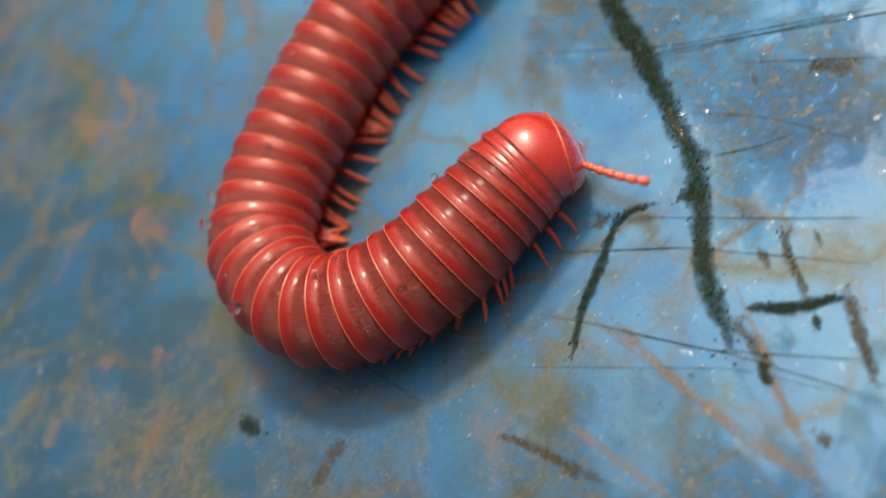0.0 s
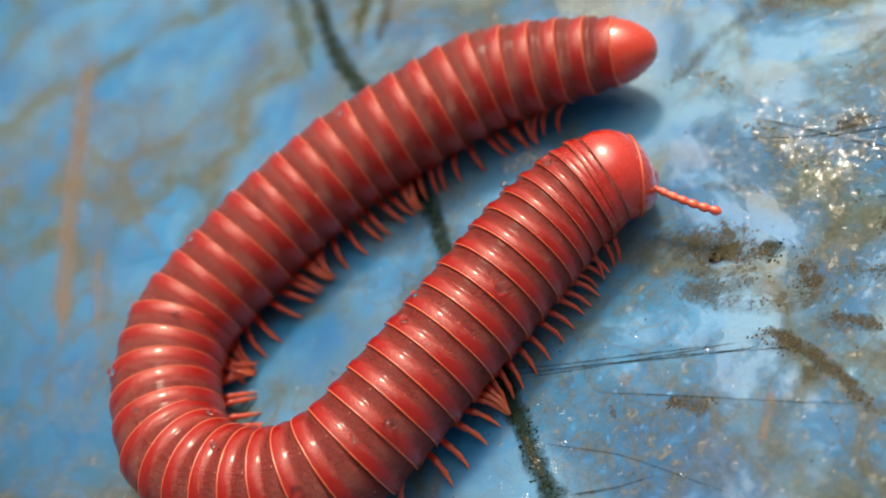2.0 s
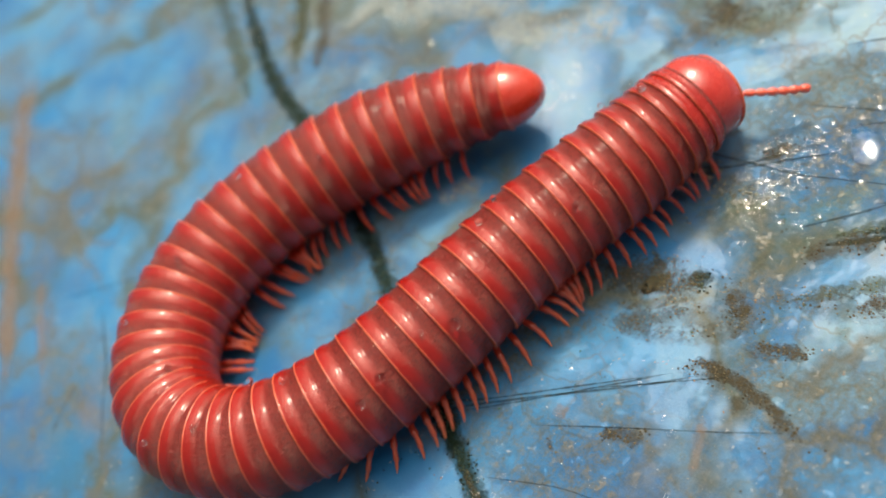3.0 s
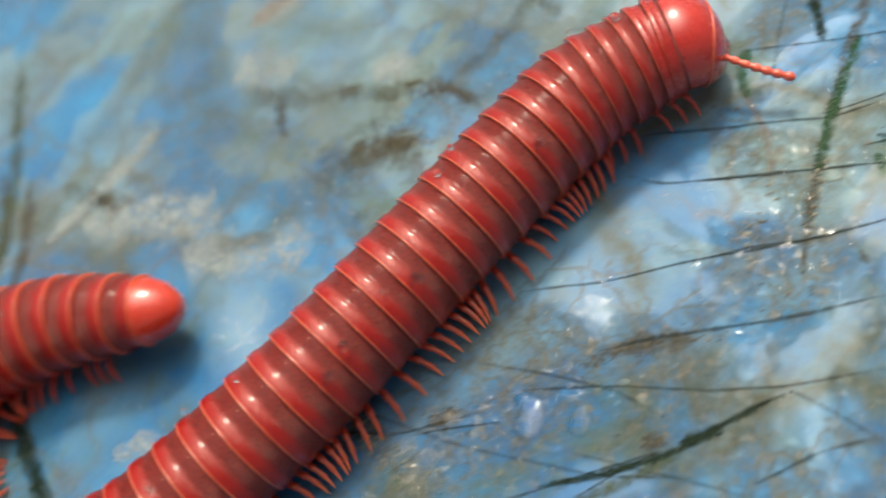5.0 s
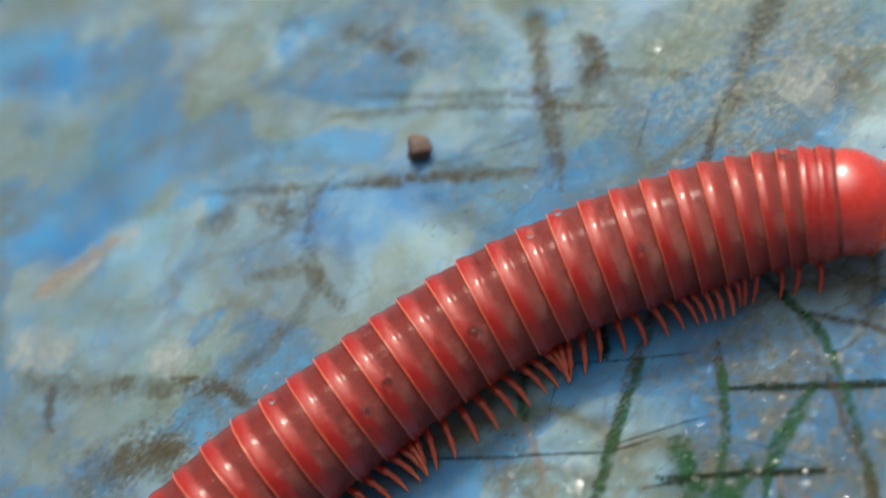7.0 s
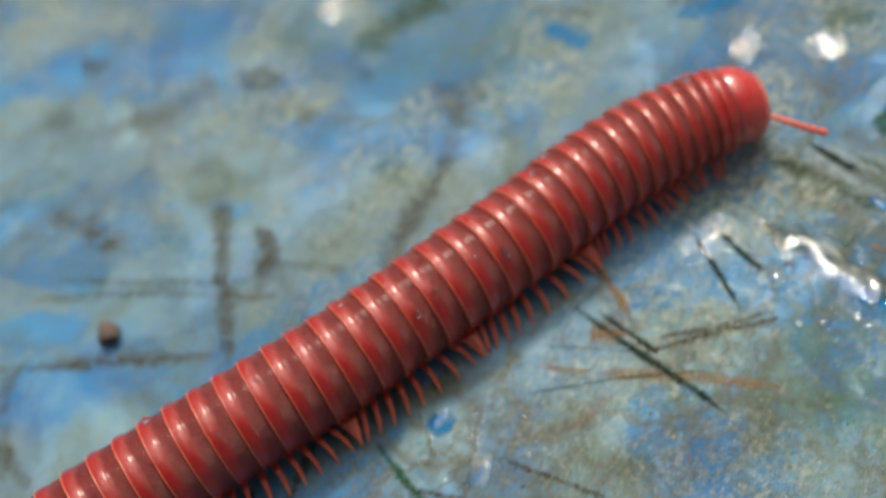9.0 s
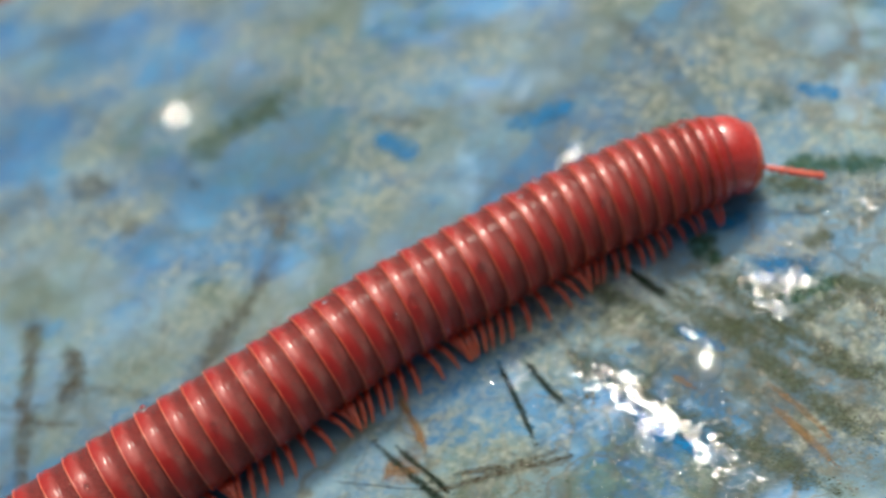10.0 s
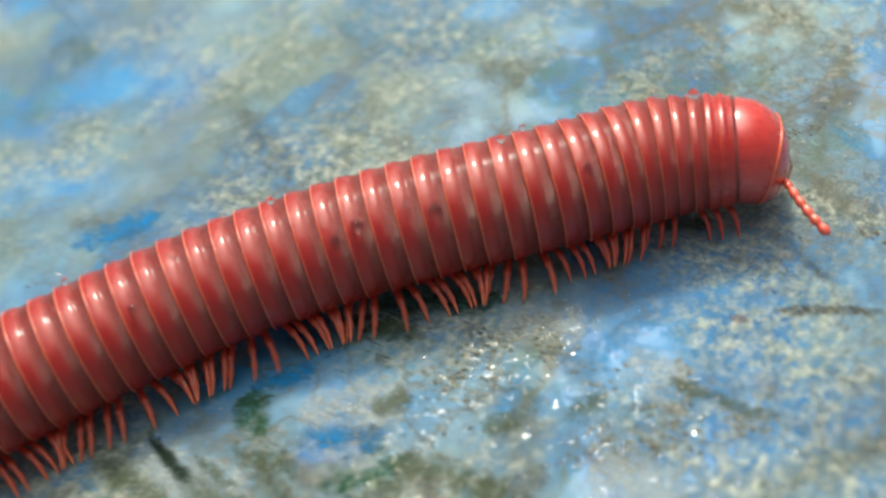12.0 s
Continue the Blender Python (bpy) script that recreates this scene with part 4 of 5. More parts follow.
streak("smear", 0.70, (72.4, 65.9), (77.4, 57.4), (82.2, 49.6), (86.1, 43.7))
streak("smear", 2.00, (74.2, 60.7), (75.4, 57.3))
streak("smear", 1.40, (90.0, 67.2), (89.5, 61.1), (89.7, 58.0))
streak("pale", 0.60, (93.4, 17.1), (97.4, 15.8))
streak("moss", 0.40, (102.0, 21.8), (100.9, 16.6), (99.9, 10.9), (99.2, 8.1))
streak("dirt", 0.35, (100.9, 15.7), (104.4, 12.4), (107.6, 9.0))
streak("line", 0.30, (94.5, 20.9), (98.5, 16.1), (101.4, 11.7))
streak("ochre", 0.70, (98.1, 17.7), (101.0, 11.5), (102.9, 6.3))
streak("ochre", 1.50, (101.2, 19.9), (101.3, 17.3))
streak("smear", 1.60, (104.6, 78.6), (105.8, 74.9))
streak("smear", 2.50, (100.6, 67.9), (104.4, 64.2), (108.8, 64.6))
streak("smear", 1.60, (109.7, 62.5), (111.8, 59.3))
streak("algae", 2.60, (116.0, 53.1), (122.7, 51.7), (126.6, 47.9))
streak("smear", 1.80, (116.2, 44.3), (115.1, 40.5), (117.8, 40.6))
streak("smear", 1.20, (114.0, 50.9), (115.7, 50.3))
streak("smear", 1.00, (115.6, 40.9), (107.6, 38.2), (100.4, 36.8))
streak("smear", 1.60, (90.8, 63.7), (90.0, 57.7))
streak("smear", 1.00, (96.8, 48.9), (96.0, 45.6), (92.7, 45.2))
streak("smear", 0.60, (82.4, 61.7), (87.5, 53.1), (92.6, 42.1))
streak("smear", 0.60, (77.8, 56.4), (83.1, 48.6))
streak("ochre", 0.30, (105.6, 22.1), (104.3, 19.5), (103.0, 17.8))
streak("ochre", 0.30, (96.7, 21.3), (98.1, 17.7))
streak("smear", 2.50, (96.9, 75.9), (99.9, 74.3))
streak("olive", 1.20, (121.7, 11.1), (121.2, 6.5), (120.4, 2.8), (119.1, -0.6), (118.0, -4.8), (117.2, -7.6))
streak("olive", 0.90, (124.4, 8.9), (123.4, 4.2), (122.6, -0.6), (121.4, -6.0))
streak("olive", 1.30, (114.3, 13.8), (113.7, 9.0), (113.1, 4.4), (113.4, -0.5), (113.2, -5.1), (112.9, -6.9))
streak("ochre", 0.40, (116.9, -0.1), (115.8, -3.2), (114.5, -5.9))
streak("moss", 0.40, (112.3, 15.7), (110.8, 12.6), (110.6, 11.1))
streak("moss", 0.35, (102.4, 20.1), (101.8, 16.7), (101.2, 14.5))
streak("dirt", 0.35, (102.5, 15.4), (104.8, 12.4), (107.7, 9.8))
streak("ochre", 0.50, (106.1, 22.7), (103.4, 18.3))
streak("line", 0.15, (114.2, 7.9), (117.8, 6.9))
streak("line", 0.15, (115.5, 9.5), (114.7, 6.1))
streak("algae", 2.20, (120.3, 52.2), (125.4, 51.0), (129.6, 50.4))
streak("smear", 1.80, (109.2, 60.9), (111.7, 56.8))
streak("smear", 1.40, (114.9, 42.1), (113.4, 38.4))
streak("algae", 1.50, (141.0, 12.0), (142.9, 9.1))
streak("olive", 1.00, (123.7, 1.4), (127.0, -1.1))
streak("ochre", 0.40, (116.0, 6.4), (115.7, 4.1))
streak("moss", 0.30, (111.4, 17.5), (109.0, 14.2), (107.0, 11.5))
streak("ochre", 0.60, (100.3, 19.5), (102.1, 17.0))
streak("algae", 1.60, (131.1, 10.8), (134.2, 7.5), (136.1, 4.5))
streak("olive", 1.20, (127.7, 0.2), (128.7, -3.5), (128.7, -6.9))
streak("smear", 1.00, (129.0, -6.8), (128.4, -9.6))
streak("smear", 1.20, (127.3, 41.9), (128.6, 35.8))
streak("smear", 1.40, (132.5, 31.2), (134.0, 24.9))
streak("olive", 0.80, (122.4, -4.5), (122.7, -7.9))
streak("dirt", 0.50, (145.0, -12.9), (146.2, -15.5), (147.3, -18.0))
streak("moss", 0.60, (122.6, 13.8), (121.4, 9.1))
streak("algae", 1.80, (127.5, 10.8), (127.4, 8.5))
streak("algae", 1.40, (125.7, 3.1), (129.1, 1.1))
streak("algae", 2.40, (146.5, 48.4), (146.1, 43.2))
streak("smear", 2.60, (156.5, 13.6), (156.1, 9.6))
streak("olive", 0.60, (138.6, -9.9), (138.5, -13.7), (138.9, -15.9))
streak("ochre", 0.50, (143.6, -11.0), (143.8, -12.2))
streak("olive", 1.00, (131.5, -2.8), (133.6, -4.7))
streak("algae", 1.40, (133.8, 6.9), (136.5, 4.0))
streak("olive", 1.20, (134.1, -6.4), (136.3, -7.8))
streak("smear", 1.60, (146.1, 27.2), (141.7, 18.7))
streak("smear", 1.00, (157.0, -6.2), (159.0, -9.7))
streak("grit", 1.60, (132.3, 0.3), (134.7, 0.4), (136.7, -0.1), (138.0, -1.9))
streak("grit", 1.00, (130.9, -1.7), (133.6, -1.4), (135.2, -1.5))
streak("grit", 2.40, (132.7, -8.2), (134.0, -10.0), (136.1, -12.7))
streak("grit", 0.80, (127.0, -0.1), (129.0, -0.2))
streak("grit", 1.40, (138.9, -1.0), (137.2, -4.6), (136.7, -7.6))
streak("grit", 1.40, (137.8, -13.7), (138.0, -15.7))
streak("grit", 1.30, (40.9, 41.4), (40.1, 37.7), (40.5, 34.6))
streak("grit", 0.90, (42.3, 47.4), (42.3, 44.4))
streak("grit", 0.50, (64.5, 24.7), (67.1, 26.0), (69.7, 26.9))
streak("grit", 0.40, (66.3, 28.5), (65.5, 27.3))
streak("grit", 0.90, (62.2, 28.1), (64.0, 28.3))
streak("grit", 0.60, (74.3, 17.0), (74.2, 16.1))
streak("grit", 0.50, (115.6, 15.2), (113.4, 11.9), (111.6, 9.9))
streak("grit", 1.00, (122.3, -0.1), (122.4, -2.2))
streak("grit", 0.80, (127.1, -2.0), (126.6, -4.0))
streak("smear", 0.90, (98.7, 54.7), (91.5, 47.5), (85.2, 41.2))
streak("smear", 1.00, (100.1, 36.3), (104.9, 37.1), (112.7, 38.8))
streak("smear", 0.70, (85.1, 60.8), (88.5, 53.1), (92.4, 45.9))
streak("smear", 0.60, (94.1, 46.8), (97.2, 38.6))
streak("smear", 0.70, (82.5, 48.9), (86.2, 43.1))
streak("algae", 3.00, (117.1, 53.4), (122.7, 52.5), (126.8, 50.1))
streak("ochre", 1.80, (100.8, 19.8), (101.0, 18.5))
streak("smear", 1.40, (96.4, 48.2), (94.8, 45.5))
streak("smear", 2.40, (104.0, 78.0), (105.7, 75.7))
streak("smear", 2.20, (108.7, 60.8), (111.3, 58.2))
streak("algae", 2.00, (135.1, 18.3), (137.1, 14.4))
streak("smear", 1.60, (108.4, 53.6), (108.1, 51.4))
streak("algae", 1.60, (106.5, 43.7), (106.9, 40.4))
streak("olive", 1.00, (120.0, 15.7), (120.0, 11.2), (118.8, 6.8))
streak("smear", 1.20, (41.4, 24.5), (43.6, 22.0), (45.1, 19.3))
streak("olive", 0.90, (44.5, 24.3), (46.4, 22.4), (48.1, 20.6))
streak("smear", 2.20, (60.3, 45.6), (60.6, 41.9), (63.6, 42.1))
streak("dirt", 1.40, (50.5, 47.3), (52.4, 45.6))
streak("smear", 1.20, (38.3, 25.9), (39.3, 23.4))
streak("dirt", 0.80, (49.6, 25.7), (50.1, 24.2))
streak("moss", 0.60, (57.1, 40.7), (57.0, 39.2))

streak("olive", 1.00, (40.7, 99.0), (34.9, 89.6), (30.3, 80.1), (27.0, 74.1))
streak("olive", 0.90, (46.5, 89.4), (38.7, 79.8), (30.9, 72.6))
streak("clear", 1.30, (125.3, 5.1), (127.1, 3.4), (129.1, 1.4))
streak("clear", 1.00, (127.7, 10.5), (129.8, 8.8), (130.8, 7.6))
streak("clear", 1.60, (125.8, 39.3), (125.3, 34.1))
streak("clear", 1.40, (130.8, 29.4), (133.4, 27.2), (136.3, 25.3))
streak("clear", 1.20, (144.3, 10.1), (144.4, 6.5))
streak("clear", 0.80, (119.6, 8.1), (119.2, 3.7))
streak("clear", 1.10, (114.3, 11.5), (112.0, 5.6), (111.4, 1.0))
streak("clear", 1.00, (126.6, 5.7), (128.7, 2.6))
streak("clear", 1.20, (47.5, 33.4), (47.3, 31.1))
streak("clear", 1.10, (46.4, 32.7), (46.2, 30.9))
streak("clear", 0.90, (48.3, 29.8), (47.7, 28.5))
streak("clear", 1.30, (90.1, 25.9), (89.4, 23.6))
streak("clear", 1.20, (87.8, 21.2), (87.4, 19.9))
streak("smear", 2.00, (30.6, 40.0), (33.2, 36.7), (34.0, 33.5))
streak("smear", 1.40, (28.5, 37.3), (31.3, 34.0), (33.8, 29.8))
streak("dirt", 0.50, (29.8, 31.6), (29.8, 28.0), (29.2, 24.3))
streak("dirt", 0.70, (34.0, 32.7), (33.1, 30.8))
streak("dirt", 0.60, (32.4, 29.2), (33.4, 26.6))
streak("smear", 1.60, (49.8, 46.0), (52.6, 43.9), (55.4, 41.9))
streak("dirt", 0.40, (8.0, 26.3), (7.5, 23.8), (6.2, 21.8))
streak("dirt", 0.35, (-5.8, 31.9), (-4.7, 29.1), (-4.2, 25.7))
streak("pale", 0.45, (-2.6, 29.2), (-2.0, 25.1), (-1.5, 21.7))
streak("pale", 0.35, (3.7, 31.7), (3.3, 25.8), (3.3, 20.5), (4.0, 16.6))
streak("pale", 0.35, (8.2, 24.4), (6.1, 20.6), (4.7, 16.7))
streak("dirt", 0.40, (13.8, 27.7), (12.3, 25.6), (10.8, 22.7))
streak("dirt", 0.45, (12.9, 22.6), (11.5, 20.3), (9.7, 17.6))
streak("moss", 0.45, (9.5, 25.2), (11.0, 23.3), (12.7, 22.1))
streak("line", 0.18, (3.7, 38.4), (9.3, 31.5), (15.1, 21.9))
streak("line", 0.18, (2.8, 31.8), (6.5, 24.5), (9.4, 17.1))
streak("line", 0.18, (12.7, 50.8), (19.5, 41.1), (27.9, 32.4))
streak("olive", 0.70, (35.7, 29.5), (39.0, 26.4), (41.7, 22.3), (45.4, 18.9))
streak("moss", 0.35, (39.9, 30.0), (44.7, 24.4), (47.8, 20.4))
streak("olive", 0.50, (40.7, 29.8), (44.1, 26.8), (48.4, 24.2), (51.9, 23.1))
streak("dirt", 0.80, (51.2, 31.0), (53.7, 29.8), (56.6, 26.1))
streak("smear", 2.00, (31.2, 38.8), (33.1, 36.8), (32.7, 33.6))
streak("dirt", 0.90, (31.3, 37.4), (33.9, 35.0))
streak("line", 0.20, (40.7, 42.8), (43.3, 34.0), (46.5, 26.4), (49.7, 21.6))
streak("smear", 1.60, (54.6, 54.7), (57.0, 52.1), (55.7, 48.3))
streak("dirt", 1.20, (56.0, 54.1), (58.2, 50.9))
streak("dirt", 0.70, (55.5, 63.5), (52.9, 60.3))
streak("dirt", 0.60, (41.4, 71.1), (41.7, 68.3))
streak("chalk", 1.20, (36.6, 72.1), (43.1, 71.3), (48.8, 71.1))
streak("chalk", 3.00, (39.4, 70.4), (43.2, 65.5), (45.8, 59.8))
streak("chalk", 2.40, (41.9, 60.7), (45.3, 55.5), (48.3, 52.2))
streak("chalk", 1.40, (28.8, 53.7), (32.1, 51.8))
streak("chalk", 1.80, (137.5, 0.0), (138.7, -1.9), (139.7, -4.5))
streak("chalk", 2.20, (132.0, -8.9), (132.4, -11.2), (133.3, -14.1))
streak("chalk", 2.40, (127.8, 6.8), (129.4, 4.4), (131.8, 2.2))
streak("chalk", 1.80, (138.2, -7.5), (139.5, -11.0))
streak("olive", 0.90, (124.5, 7.7), (124.9, 4.7), (125.2, 1.9))
streak("green", 1.20, (127.8, 10.2), (126.2, 9.2), (125.8, 7.6))
streak("green", 1.00, (124.6, 3.0), (126.0, 1.0), (128.5, -0.1))
streak("olive", 0.80, (134.5, 8.3), (135.0, 5.4), (135.2, 3.1))
streak("green", 1.40, (135.6, 7.9), (137.6, 4.8), (139.6, 0.5))
streak("chalk", 2.40, (121.5, 14.0), (121.3, 9.9), (122.5, 5.4))
streak("olive", 0.60, (123.1, 10.8), (121.7, 5.0), (121.3, -0.4), (121.4, -6.2))
streak("ochre", 0.30, (118.3, 0.9), (117.5, -2.1), (116.2, -4.8))
streak("chalk", 2.60, (97.8, 33.0), (101.1, 31.4))
streak("chalk", 1.80, (59.3, 71.0), (63.4, 69.5), (68.8, 67.9))
streak("chalk", 2.60, (56.2, 69.8), (57.7, 63.6))
streak("chalk", 2.00, (60.7, 58.5), (63.1, 55.4))
streak("smear", 0.60, (73.5, 54.9), (76.7, 56.9), (79.4, 57.0))
streak("smear", 0.90, (68.8, 56.7), (72.1, 53.5), (70.8, 47.8))
streak("smear", 1.00, (58.0, 59.8), (60.2, 55.3), (63.1, 51.3))
streak("green", 0.50, (71.0, 33.2), (72.5, 34.9), (74.4, 35.4))


def crusted_corner():
    """Short strokes of olive growth and pale wet grit, thick on the part that the crawl reaches last."""
    for i in range(34):
        x, y = dice.uniform(119, 158), dice.uniform(-24, 6)
        if noise.noise((x * 0.13, y * 0.13, 14)) < -0.12:
            continue
        a, n = radians(dice.choice((-58, -50, 30, 80)) + dice.uniform(-20, 20)), dice.uniform(1.5, 5.0)
        streak(dice.choice(("olive", "grit", "olive", "smear", "grit")), dice.uniform(0.5, 1.5), (x, y), (x + n / 2 * math.cos(a) + dice.uniform(-0.5, 0.5), y + n / 2 * math.sin(a)), (x + n * math.cos(a), y + n * math.sin(a)))


crusted_corner()


def fine_scratches():
    """Hair-thin scratches all over the sheet."""
    pts, faces, uvs = [], [], []
    for i in range(60):
        x, y = dice.uniform(-45, 185), dice.uniform(-30, 140)
        a = dice.choice((-40, -38, -30, 35, 60, -75, 110)) + dice.uniform(-12, 12)
        n = dice.uniform(4, 13)
        b = radians(a + dice.uniform(-10, 10))
        a = radians(a)
        m = (x + n / 2 * math.cos(a), y + n / 2 * math.sin(a))
        way = [np.array((x, y)), np.array(m), np.array((m[0] + n / 2 * math.cos(b), m[1] + n / 2 * math.sin(b)))]
        strip(pts, faces, uvs, way, dice.uniform(0.03, 0.09), 0.012, 0.1, i)
    me = stain_mesh("fine_scratches", pts, faces, uvs, len(faces), [STAIN_MATS["line"][0]])
    tagged(part("fine_scratches", me, None, sheet), "hair-thin dark scratches in the plastic", kind="stuff")


def flecks():
    for kind, many, size in (("dirt", 5200, 0.09), ("ochre", 2400, 0.07), ("pale", 3800, 0.07), ("green", 2600, 0.08)):
        pts, faces = [], []
        for _ in range(many):
            x, y = dice.uniform(-45, 185), dice.uniform(-30, 140)
            if noise.noise((x * 0.12, y * 0.12, 8)) + 0.5 * noise.noise((x * 0.5, y * 0.5, 1)) < -0.05:
                continue
            for _ in range(dice.choice((1, 1, 2, 4))):
                add_lump(pts, faces, x + dice.gauss(0, 0.2), y + dice.gauss(0, 0.2), size * dice.uniform(0.3, 1.1))
        me = stain_mesh("flecks", pts, faces, [], 0, STAIN_MATS[kind])
        tagged(part("dirt_flecks", me, None, sheet), "loose brown and tan specks of dirt", kind="stuff")


fine_scratches()
flecks()


# ---------------------------------------------------------------- water and small things
def water(name, rough):
    k = Mat(name)
    k.t.nodes.remove(k.b)
    f = k.node("Fresnel", IOR=1.33)
    g = k.node("BsdfGlossy", Roughness=rough)
    tr = k.node("BsdfTransparent")
    mx = k.t.nodes.new("ShaderNodeMixShader")
    k.t.links.new(f.outputs[0], mx.inputs[0])
    k.t.links.new(tr.outputs[0], mx.inputs[1])
    k.t.links.new(g.outputs[0], mx.inputs[2])
    k.t.links.new(mx.outputs[0], k.t.nodes["Material Output"].inputs[0])
    return k.m


M_WATER = water("water_film", 0.04)
M_SPRAY = water("water_spray", 0.08)


def wet_patch(x, y, r, slim=1.0, turn=0.0, ragged=1.0):
    """A broken skin of water lying in a dent."""
    bm = bmesh.new()
    step = 0.13
    n = int(r / step)
    grid = {}
    for i in range(-n, n + 1):
        for j in range(-n, n + 1):
            px, py = x + i * step, y + j * step
            u, v = math.cos(turn) * i + math.sin(turn) * j, math.cos(turn) * j - math.sin(turn) * i
            edge = 1 - math.hypot(u, v / slim) * step / r
            h = edge * 0.75 + ragged * (0.5 * noise.noise((px * 0.45, py * 0.45, 21)) + 0.75 * noise.noise((px * 1.5, py * 1.5, 22)) + 0.4 * noise.noise((px * 3.7, py * 3.7, 23)) - 0.18)
            if edge > 0 and h > 0:
                z = lift(px, py) + 0.05 + 0.05 * min(0.5, h) + ragged * (0.05 * noise.noise((px * 1.1, py * 1.1, 30)) + 0.035 * noise.noise((px * 2.6, py * 2.6, 31)))
                grid[i, j] = bm.verts.new((px * MM, py * MM, z * MM))
    for (i, j), v in grid.items():
        q = [grid.get(c) for c in ((i, j), (i + 1, j), (i + 1, j + 1), (i, j + 1))]
        if all(q):
            bm.faces.new(q)
    bmesh.ops.delete(bm, geom=[v for v in bm.verts if not v.link_faces], context="VERTS")
    ob = new("water_puddle", finish("water_puddle", bm, M_WATER))
    return tagged(ob, "thin broken skin of clear water on the blue plastic", "water", "puddles on the sheet")


def dome_mesh(name, r, high, mat, n=24):
    bm = bmesh.new()
    rows = []
    for i in range(8):
        a = math.pi / 2 * i / 8
        rows.append([bm.verts.new((r * math.cos(a) * math.cos(b) * MM, r * math.cos(a) * math.sin(b) * MM, high * math.sin(a) * MM)) for b in (2 * math.pi * q / n for q in range(n))])
    top = bm.verts.new((0, 0, high * MM))
    for a, b in zip(rows, rows[1:]):
        for q in range(n):
            bm.faces.new((a[q], a[(q + 1) % n], b[(q + 1) % n], b[q]))
    for q in range(n):
        bm.faces.new((rows[-1][q], rows[-1][(q + 1) % n], top))
    return finish(name, bm, mat)


def drop(x, y, r):
    ob = new("water_drop", dome_mesh("water_drop", 0.8 * r, 0.07 * r, M_WATER))
    ob.matrix_world = Matrix.Translation((x * MM, y * MM, (lift(x, y) + 0.02) * MM)) @ Matrix.Rotation(0.6, 4, "Z") @ Matrix.Diagonal((1.15, 0.8, 1, 1))
    return tagged(ob, "clear rounded water drop on the blue plastic", "water drop", "drops on the sheet")


for place in ((41.1, 35.1, 2.8, 0.4, radians(5), 1.4), (40.6, 38.5, 2.2, 0.8, 0.0, 1.3), (37, 43, 2.2), (40.6, 52.4, 2.6, 0.7, 0.4, 1.9), (54, 32.4, 2.4, 0.6, 0.3, 2.0), (70.4, 28.3, 2.6, 0.6, 0.3, 2.0), (113.0, 6.8, 7.6, 0.20, radians(80), 0.7), (112.6, 5.0, 8.5, 0.34, radians(80), 1.5), (126.2, 3.8, 2.6, 0.4, radians(-56)), (119.4, 6.3, 1.6, 0.25, radians(80), 0.3), (120.6, 58.5, 3.5),
              (125.5, 2.8, 2.6), (132.6, 16.7, 2.2), (130, 22.4, 2.0), (111.2, 17, 3)):
    wet_patch(*place)
drop(88.0, 20.6, 1.3)
drop(90.3, 25.6, 1.2)
drop(111.3, 57.4, 0.8)
drop(118.1, 4.9, 1.8)
drop(98.2, 42.9, 1.0)
drop(46.9, 32.0, 1.5)
drop(48.4, 29.2, 1.0)
drop(46.7, 31.7, 1.3)


def spray(*spots):
    """Fine flat beads of water, each lying a little askew on the rough skin: place and spread in millimetres, and how many."""
    pts, faces = [], []
    for x0, y0, far, many in spots:
        for _ in range(many):
            x, y = x0 + dice.gauss(0, far), y0 + dice.gauss(0, far)
            r = 0.07 + 0.22 * dice.random() ** 2.5
            tx, ty, long, turn = dice.gauss(-0.03, 0.09), dice.gauss(0.02, 0.09), dice.uniform(0.5, 1.0), dice.uniform(0, 3.14)
            z, k = lift(x, y) + 0.02 + 0.12 * r, len(pts)
            for ring in range(3):
                a = ring * 0.52
                for q in range(8):
                    c = q * math.pi / 4
                    u, v = r * math.cos(a) * math.cos(c), long * r * math.cos(a) * math.sin(c)
                    u, v = math.cos(turn) * u - math.sin(turn) * v, math.sin(turn) * u + math.cos(turn) * v
                    pts.append(((x + u) * MM, (y + v) * MM, (z + 0.045 * r * math.sin(a) + tx * u + ty * v) * MM))
            pts.append((x * MM, y * MM, (z + 0.045 * r) * MM))
            for ring in range(2):
                for q in range(8):
                    faces.append((k + ring * 8 + q, k + ring * 8 + (q + 1) % 8, k + ring * 8 + 8 + (q + 1) % 8, k + ring * 8 + 8 + q))
            faces.extend((k + 16 + q, k + 16 + (q + 1) % 8, k + 24) for q in range(8))
    me = bpy.data.meshes.new("water_spray")
    me.from_pydata(pts, [], faces)
    me.materials.append(M_SPRAY)
    me.polygons.foreach_set("use_smooth", [True] * len(faces))
    tagged(new("water_spray", me), "fine glinting beads of water scattered over the sheet", "water", kind="stuff")


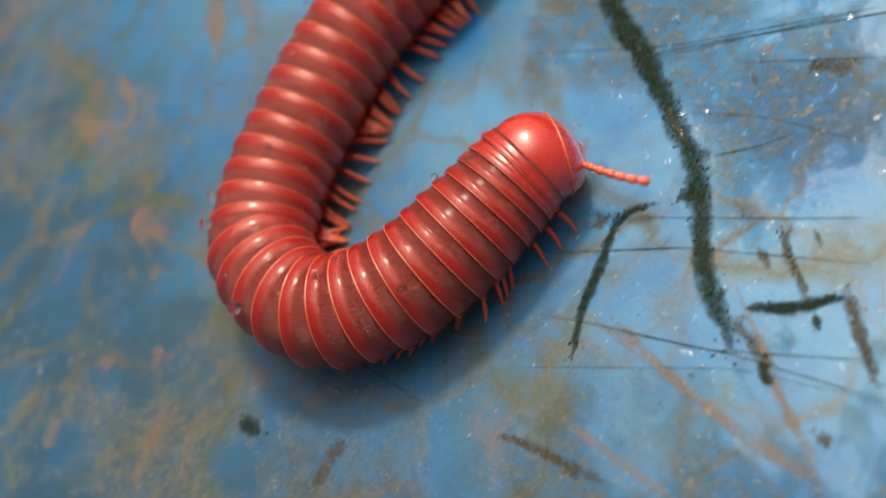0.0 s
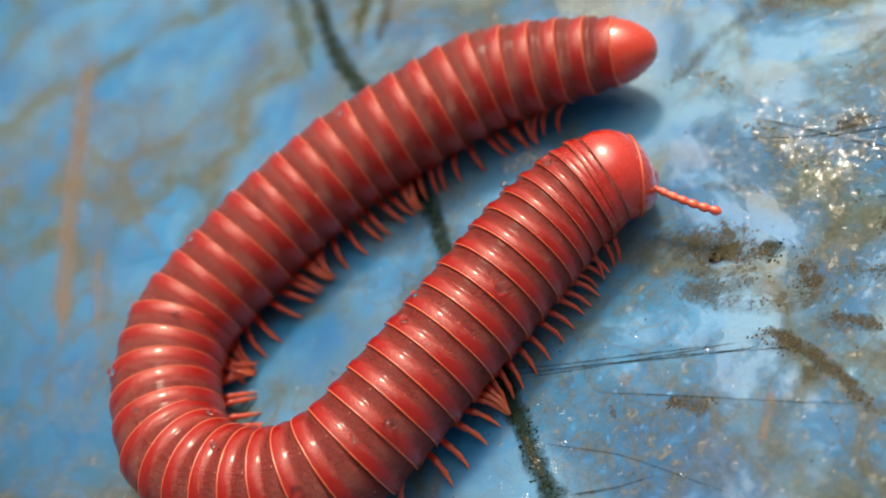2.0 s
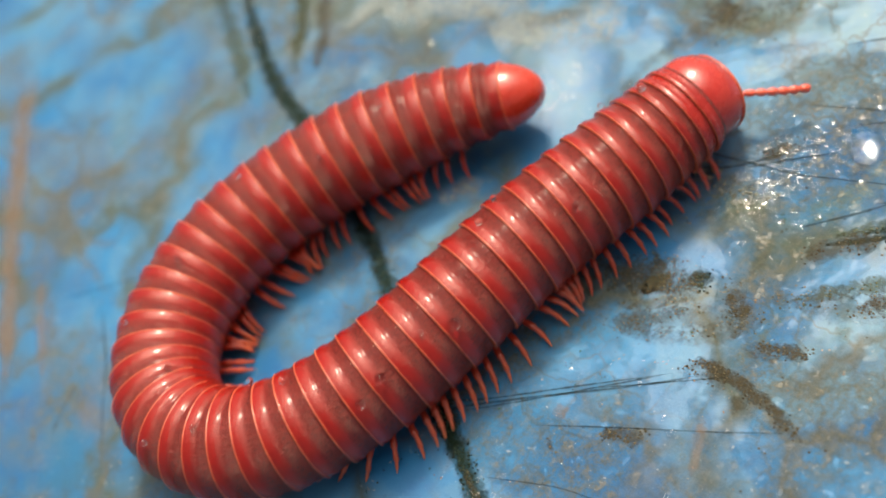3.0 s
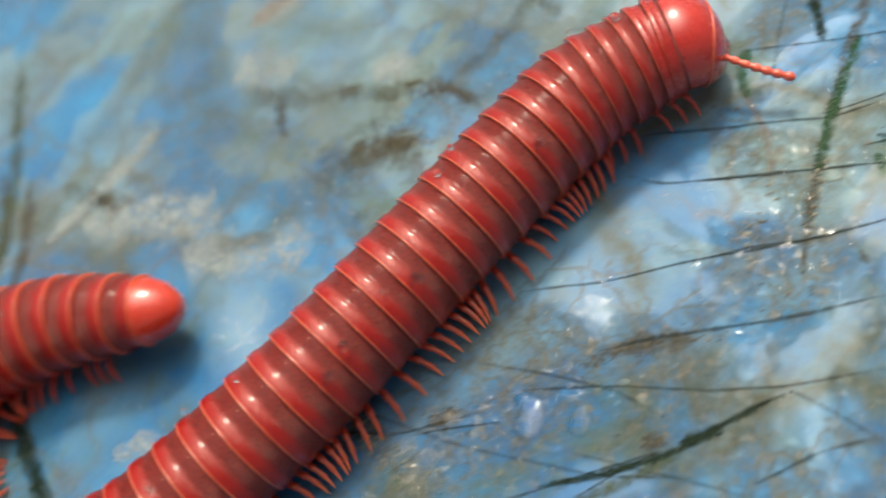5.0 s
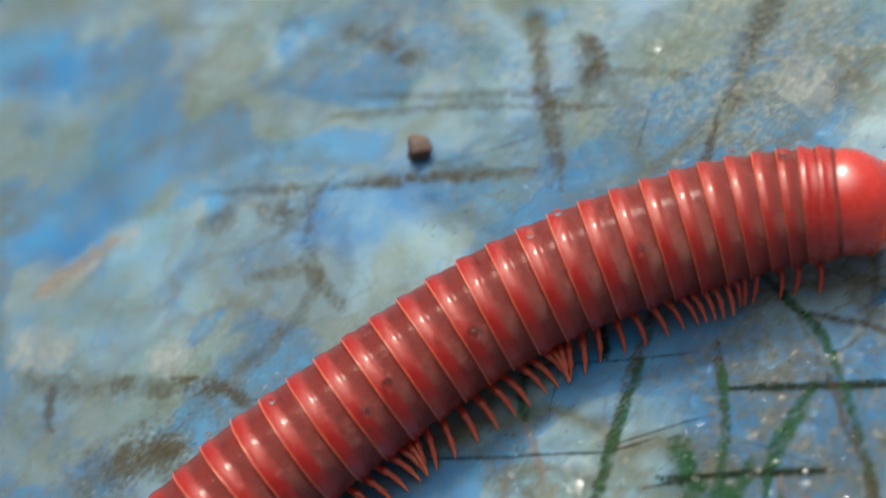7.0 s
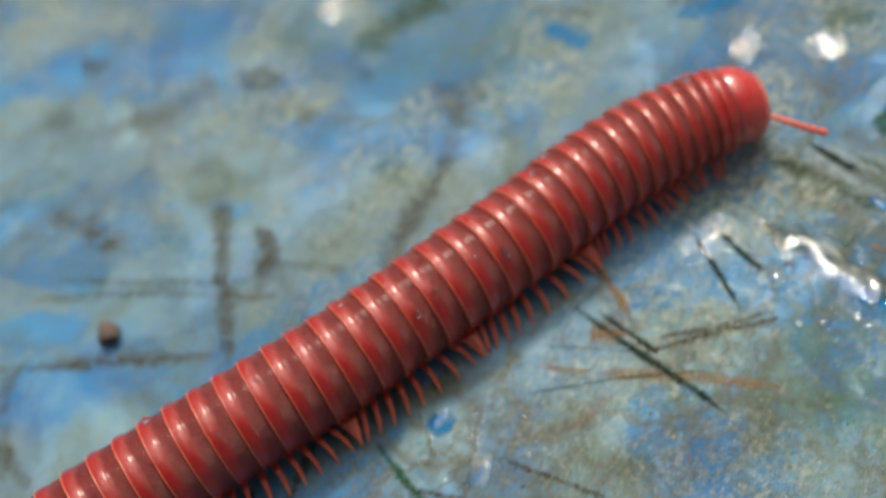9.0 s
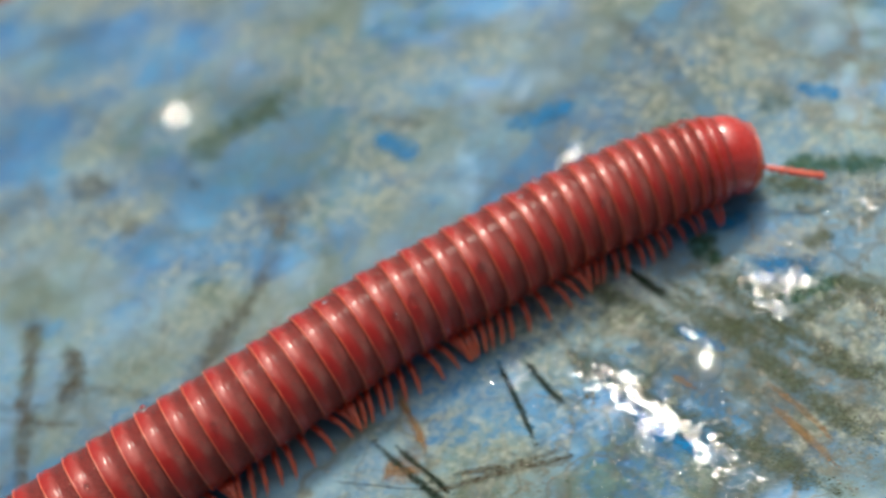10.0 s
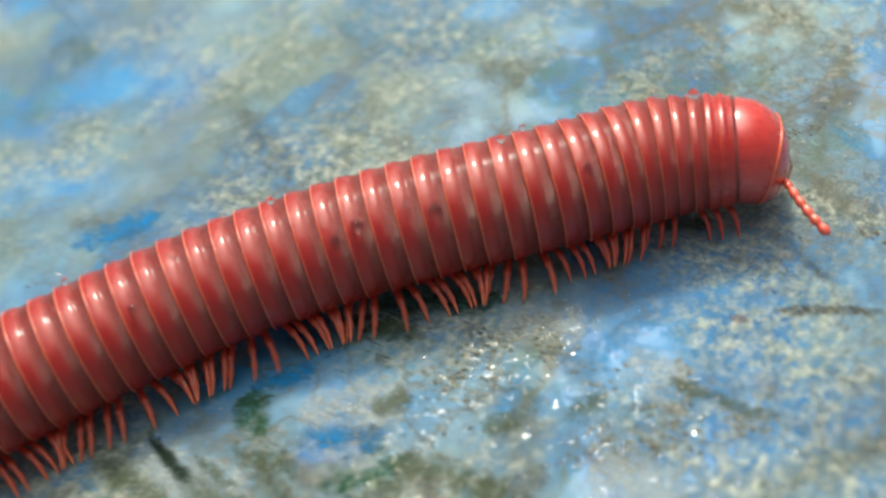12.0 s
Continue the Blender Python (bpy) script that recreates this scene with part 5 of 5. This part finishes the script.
spray((40.4, 40.1, 2.2, 160), (42.5, 37.1, 2.4, 190), (38.5, 36.0, 1.6, 90), (44.0, 34.5, 1.5, 90), (39.5, 67.0, 3.5, 120), (15.0, 37.5, 2.5, 50), (40.8, 52.6, 2.2, 150), (47.5, 57.5, 4.0, 160), (30.5, 52.2, 2.0, 90),
      (46.4, 32.7, 1.2, 60), (54.9, 33.2, 1.3, 60), (49.5, 32.0, 1.6, 70), (44.1, 34.7, 1.2, 60), (40.5, 33.9, 1.4, 60), (61.9, 26.0, 1.6, 110), (66.0, 26.2, 2.2, 90), (75.5, 20.5, 3.6, 130),
      (72.0, 27.0, 3.0, 60), (89.3, 22.6, 1.8, 70), (112.0, 8.0, 3.4, 110), (113.0, 13.6, 1.2, 60), (111.4, 1.5, 1.6, 60), (126.2, 3.8, 1.6, 90), (120.0, 58.0, 3.0, 70), (136.0, 0.6, 1.3, 170),
      (133.6, -0.4, 1.4, 140), (129.0, 0.2, 1.6, 110), (139.5, -2.8, 1.6, 90), (134.8, -8.5, 3.4, 170), (127.0, 1.0, 1.5, 60), (6.7, 24.7, 6.0, 60), (0.4, 25.2, 5.0, 40), (20.0, 36.0, 5.0, 60))



def lump_thing(name, x, y, r, mat, label, category, squash=0.85, rough=0.1, cuts=3):
    bm = bmesh.new()
    bmesh.ops.create_icosphere(bm, subdivisions=cuts, radius=1.0)
    for v in bm.verts:
        k = r * (1 + rough * noise.noise(v.co * 1.6 + Vector((x, y, 0))) + 0.25 * rough * noise.noise(v.co * 6))
        v.co = Vector((v.co.x * k, v.co.y * k, v.co.z * k * squash)) * MM
    ob = new(name, finish(name, bm, mat))
    ob.location = (x * MM, y * MM, (lift(x, y) + r * squash * 0.94) * MM)
    return tagged(ob, label, category)


M_SEED = shell("dark_brown_seed", (0.060, 0.020, 0.013), (0.028, 0.010, 0.008), 0.32)
M_STONE = plain("dull_brown_grit", (0.11, 0.075, 0.06), 0.7)
M_CHIP = plain("white_chip", (0.78, 0.74, 0.66), 0.5)
lump_thing("seed", 73.5, 12.4, 1.95, M_SEED, "round glossy dark brown seed lying on blue plastic", "seed", 0.9, 0.05, 4)
lump_thing("chip", 71.0, 14.4, 0.5, M_CHIP, "small white angular chip beside the brown seed", "chip", 0.6, 1.1, 1)
lump_thing("pebble", 83.3, 52.2, 0.9, M_STONE, "small dull brown pebble on the plastic sheet", "pebble", 0.8, 0.5, 3)


# ---------------------------------------------------------------- what moves
def motions():
    steps = [0.25 * i for i in range(49)]

    def base(t):
        p = body_at(40, t)
        return Matrix.Translation((p[0] * MM, p[1] * MM, lift(*p) * MM))

    bases = {t: base(t) for t in steps}
    walk(millipede, [(t, bases[t]) for t in steps])
    for ob, s in ring_obs + [(tail, LENGTH - 3.6)]:
        walk(ob, [(t, bases[t].inverted() @ frame_at(s, t)) for t in steps])
    walk(head, [(t, bases[t].inverted() @ frame_at(2.4, t) @ pose(0, 0, -0.02 * MM, 0, 5, 0)) for t in steps])
    turns = [(0.0, -54), (0.5, -38), (1.0, -20), (1.5, -12), (2.0, -48), (2.5, -48), (2.7, -52), (4.3, -6), (4.5, -5), (5.0, -38), (5.5, -44), (6.0, -38),
             (6.5, -48), (7.0, -75), (7.5, -60), (7.7, -48), (9.3, -50), (9.5, -64), (10.0, -30), (10.5, -16), (11.0, -68), (11.5, -58), (12.0, -68)]
    walk(antenna, [(t, pose(1.95 * MM, -0.95 * MM, -0.75 * MM, 0, 6, a + 10)) for t, a in turns])
    for leg, s, hip, side in leg_obs:
        rows = []
        for i in range(97):
            t = i / 8
            p, q, r = body_at(s - 3, t), body_at(s, t), body_at(s + 3, t)
            a, c = p - q, q - r
            bend = math.degrees(math.asin(max(-1, min(1, (c[0] * a[1] - c[1] * a[0]) / (np.hypot(*a) * np.hypot(*c))))))
            tuck = max(0.0, min(1.0, (-side * bend - 2) / 6))  # legs on the outside of a bend are drawn in
            ph = 2 * math.pi * (1.15 * t + s / 11.0) + (0.35 if side > 0 else 0) + 0.5 * math.sin(s * 7.3)
            swing = 21 * math.sin(ph) * (1 - 0.5 * tuck) - 78 * tuck
            up = max(0.0, math.cos(ph)) * 9 * (1 - tuck)
            rows.append((t, pose(hip[0] * MM, hip[1] * MM, hip[2] * MM, side * up, 0, -side * swing)))
        walk(leg, rows)


motions()
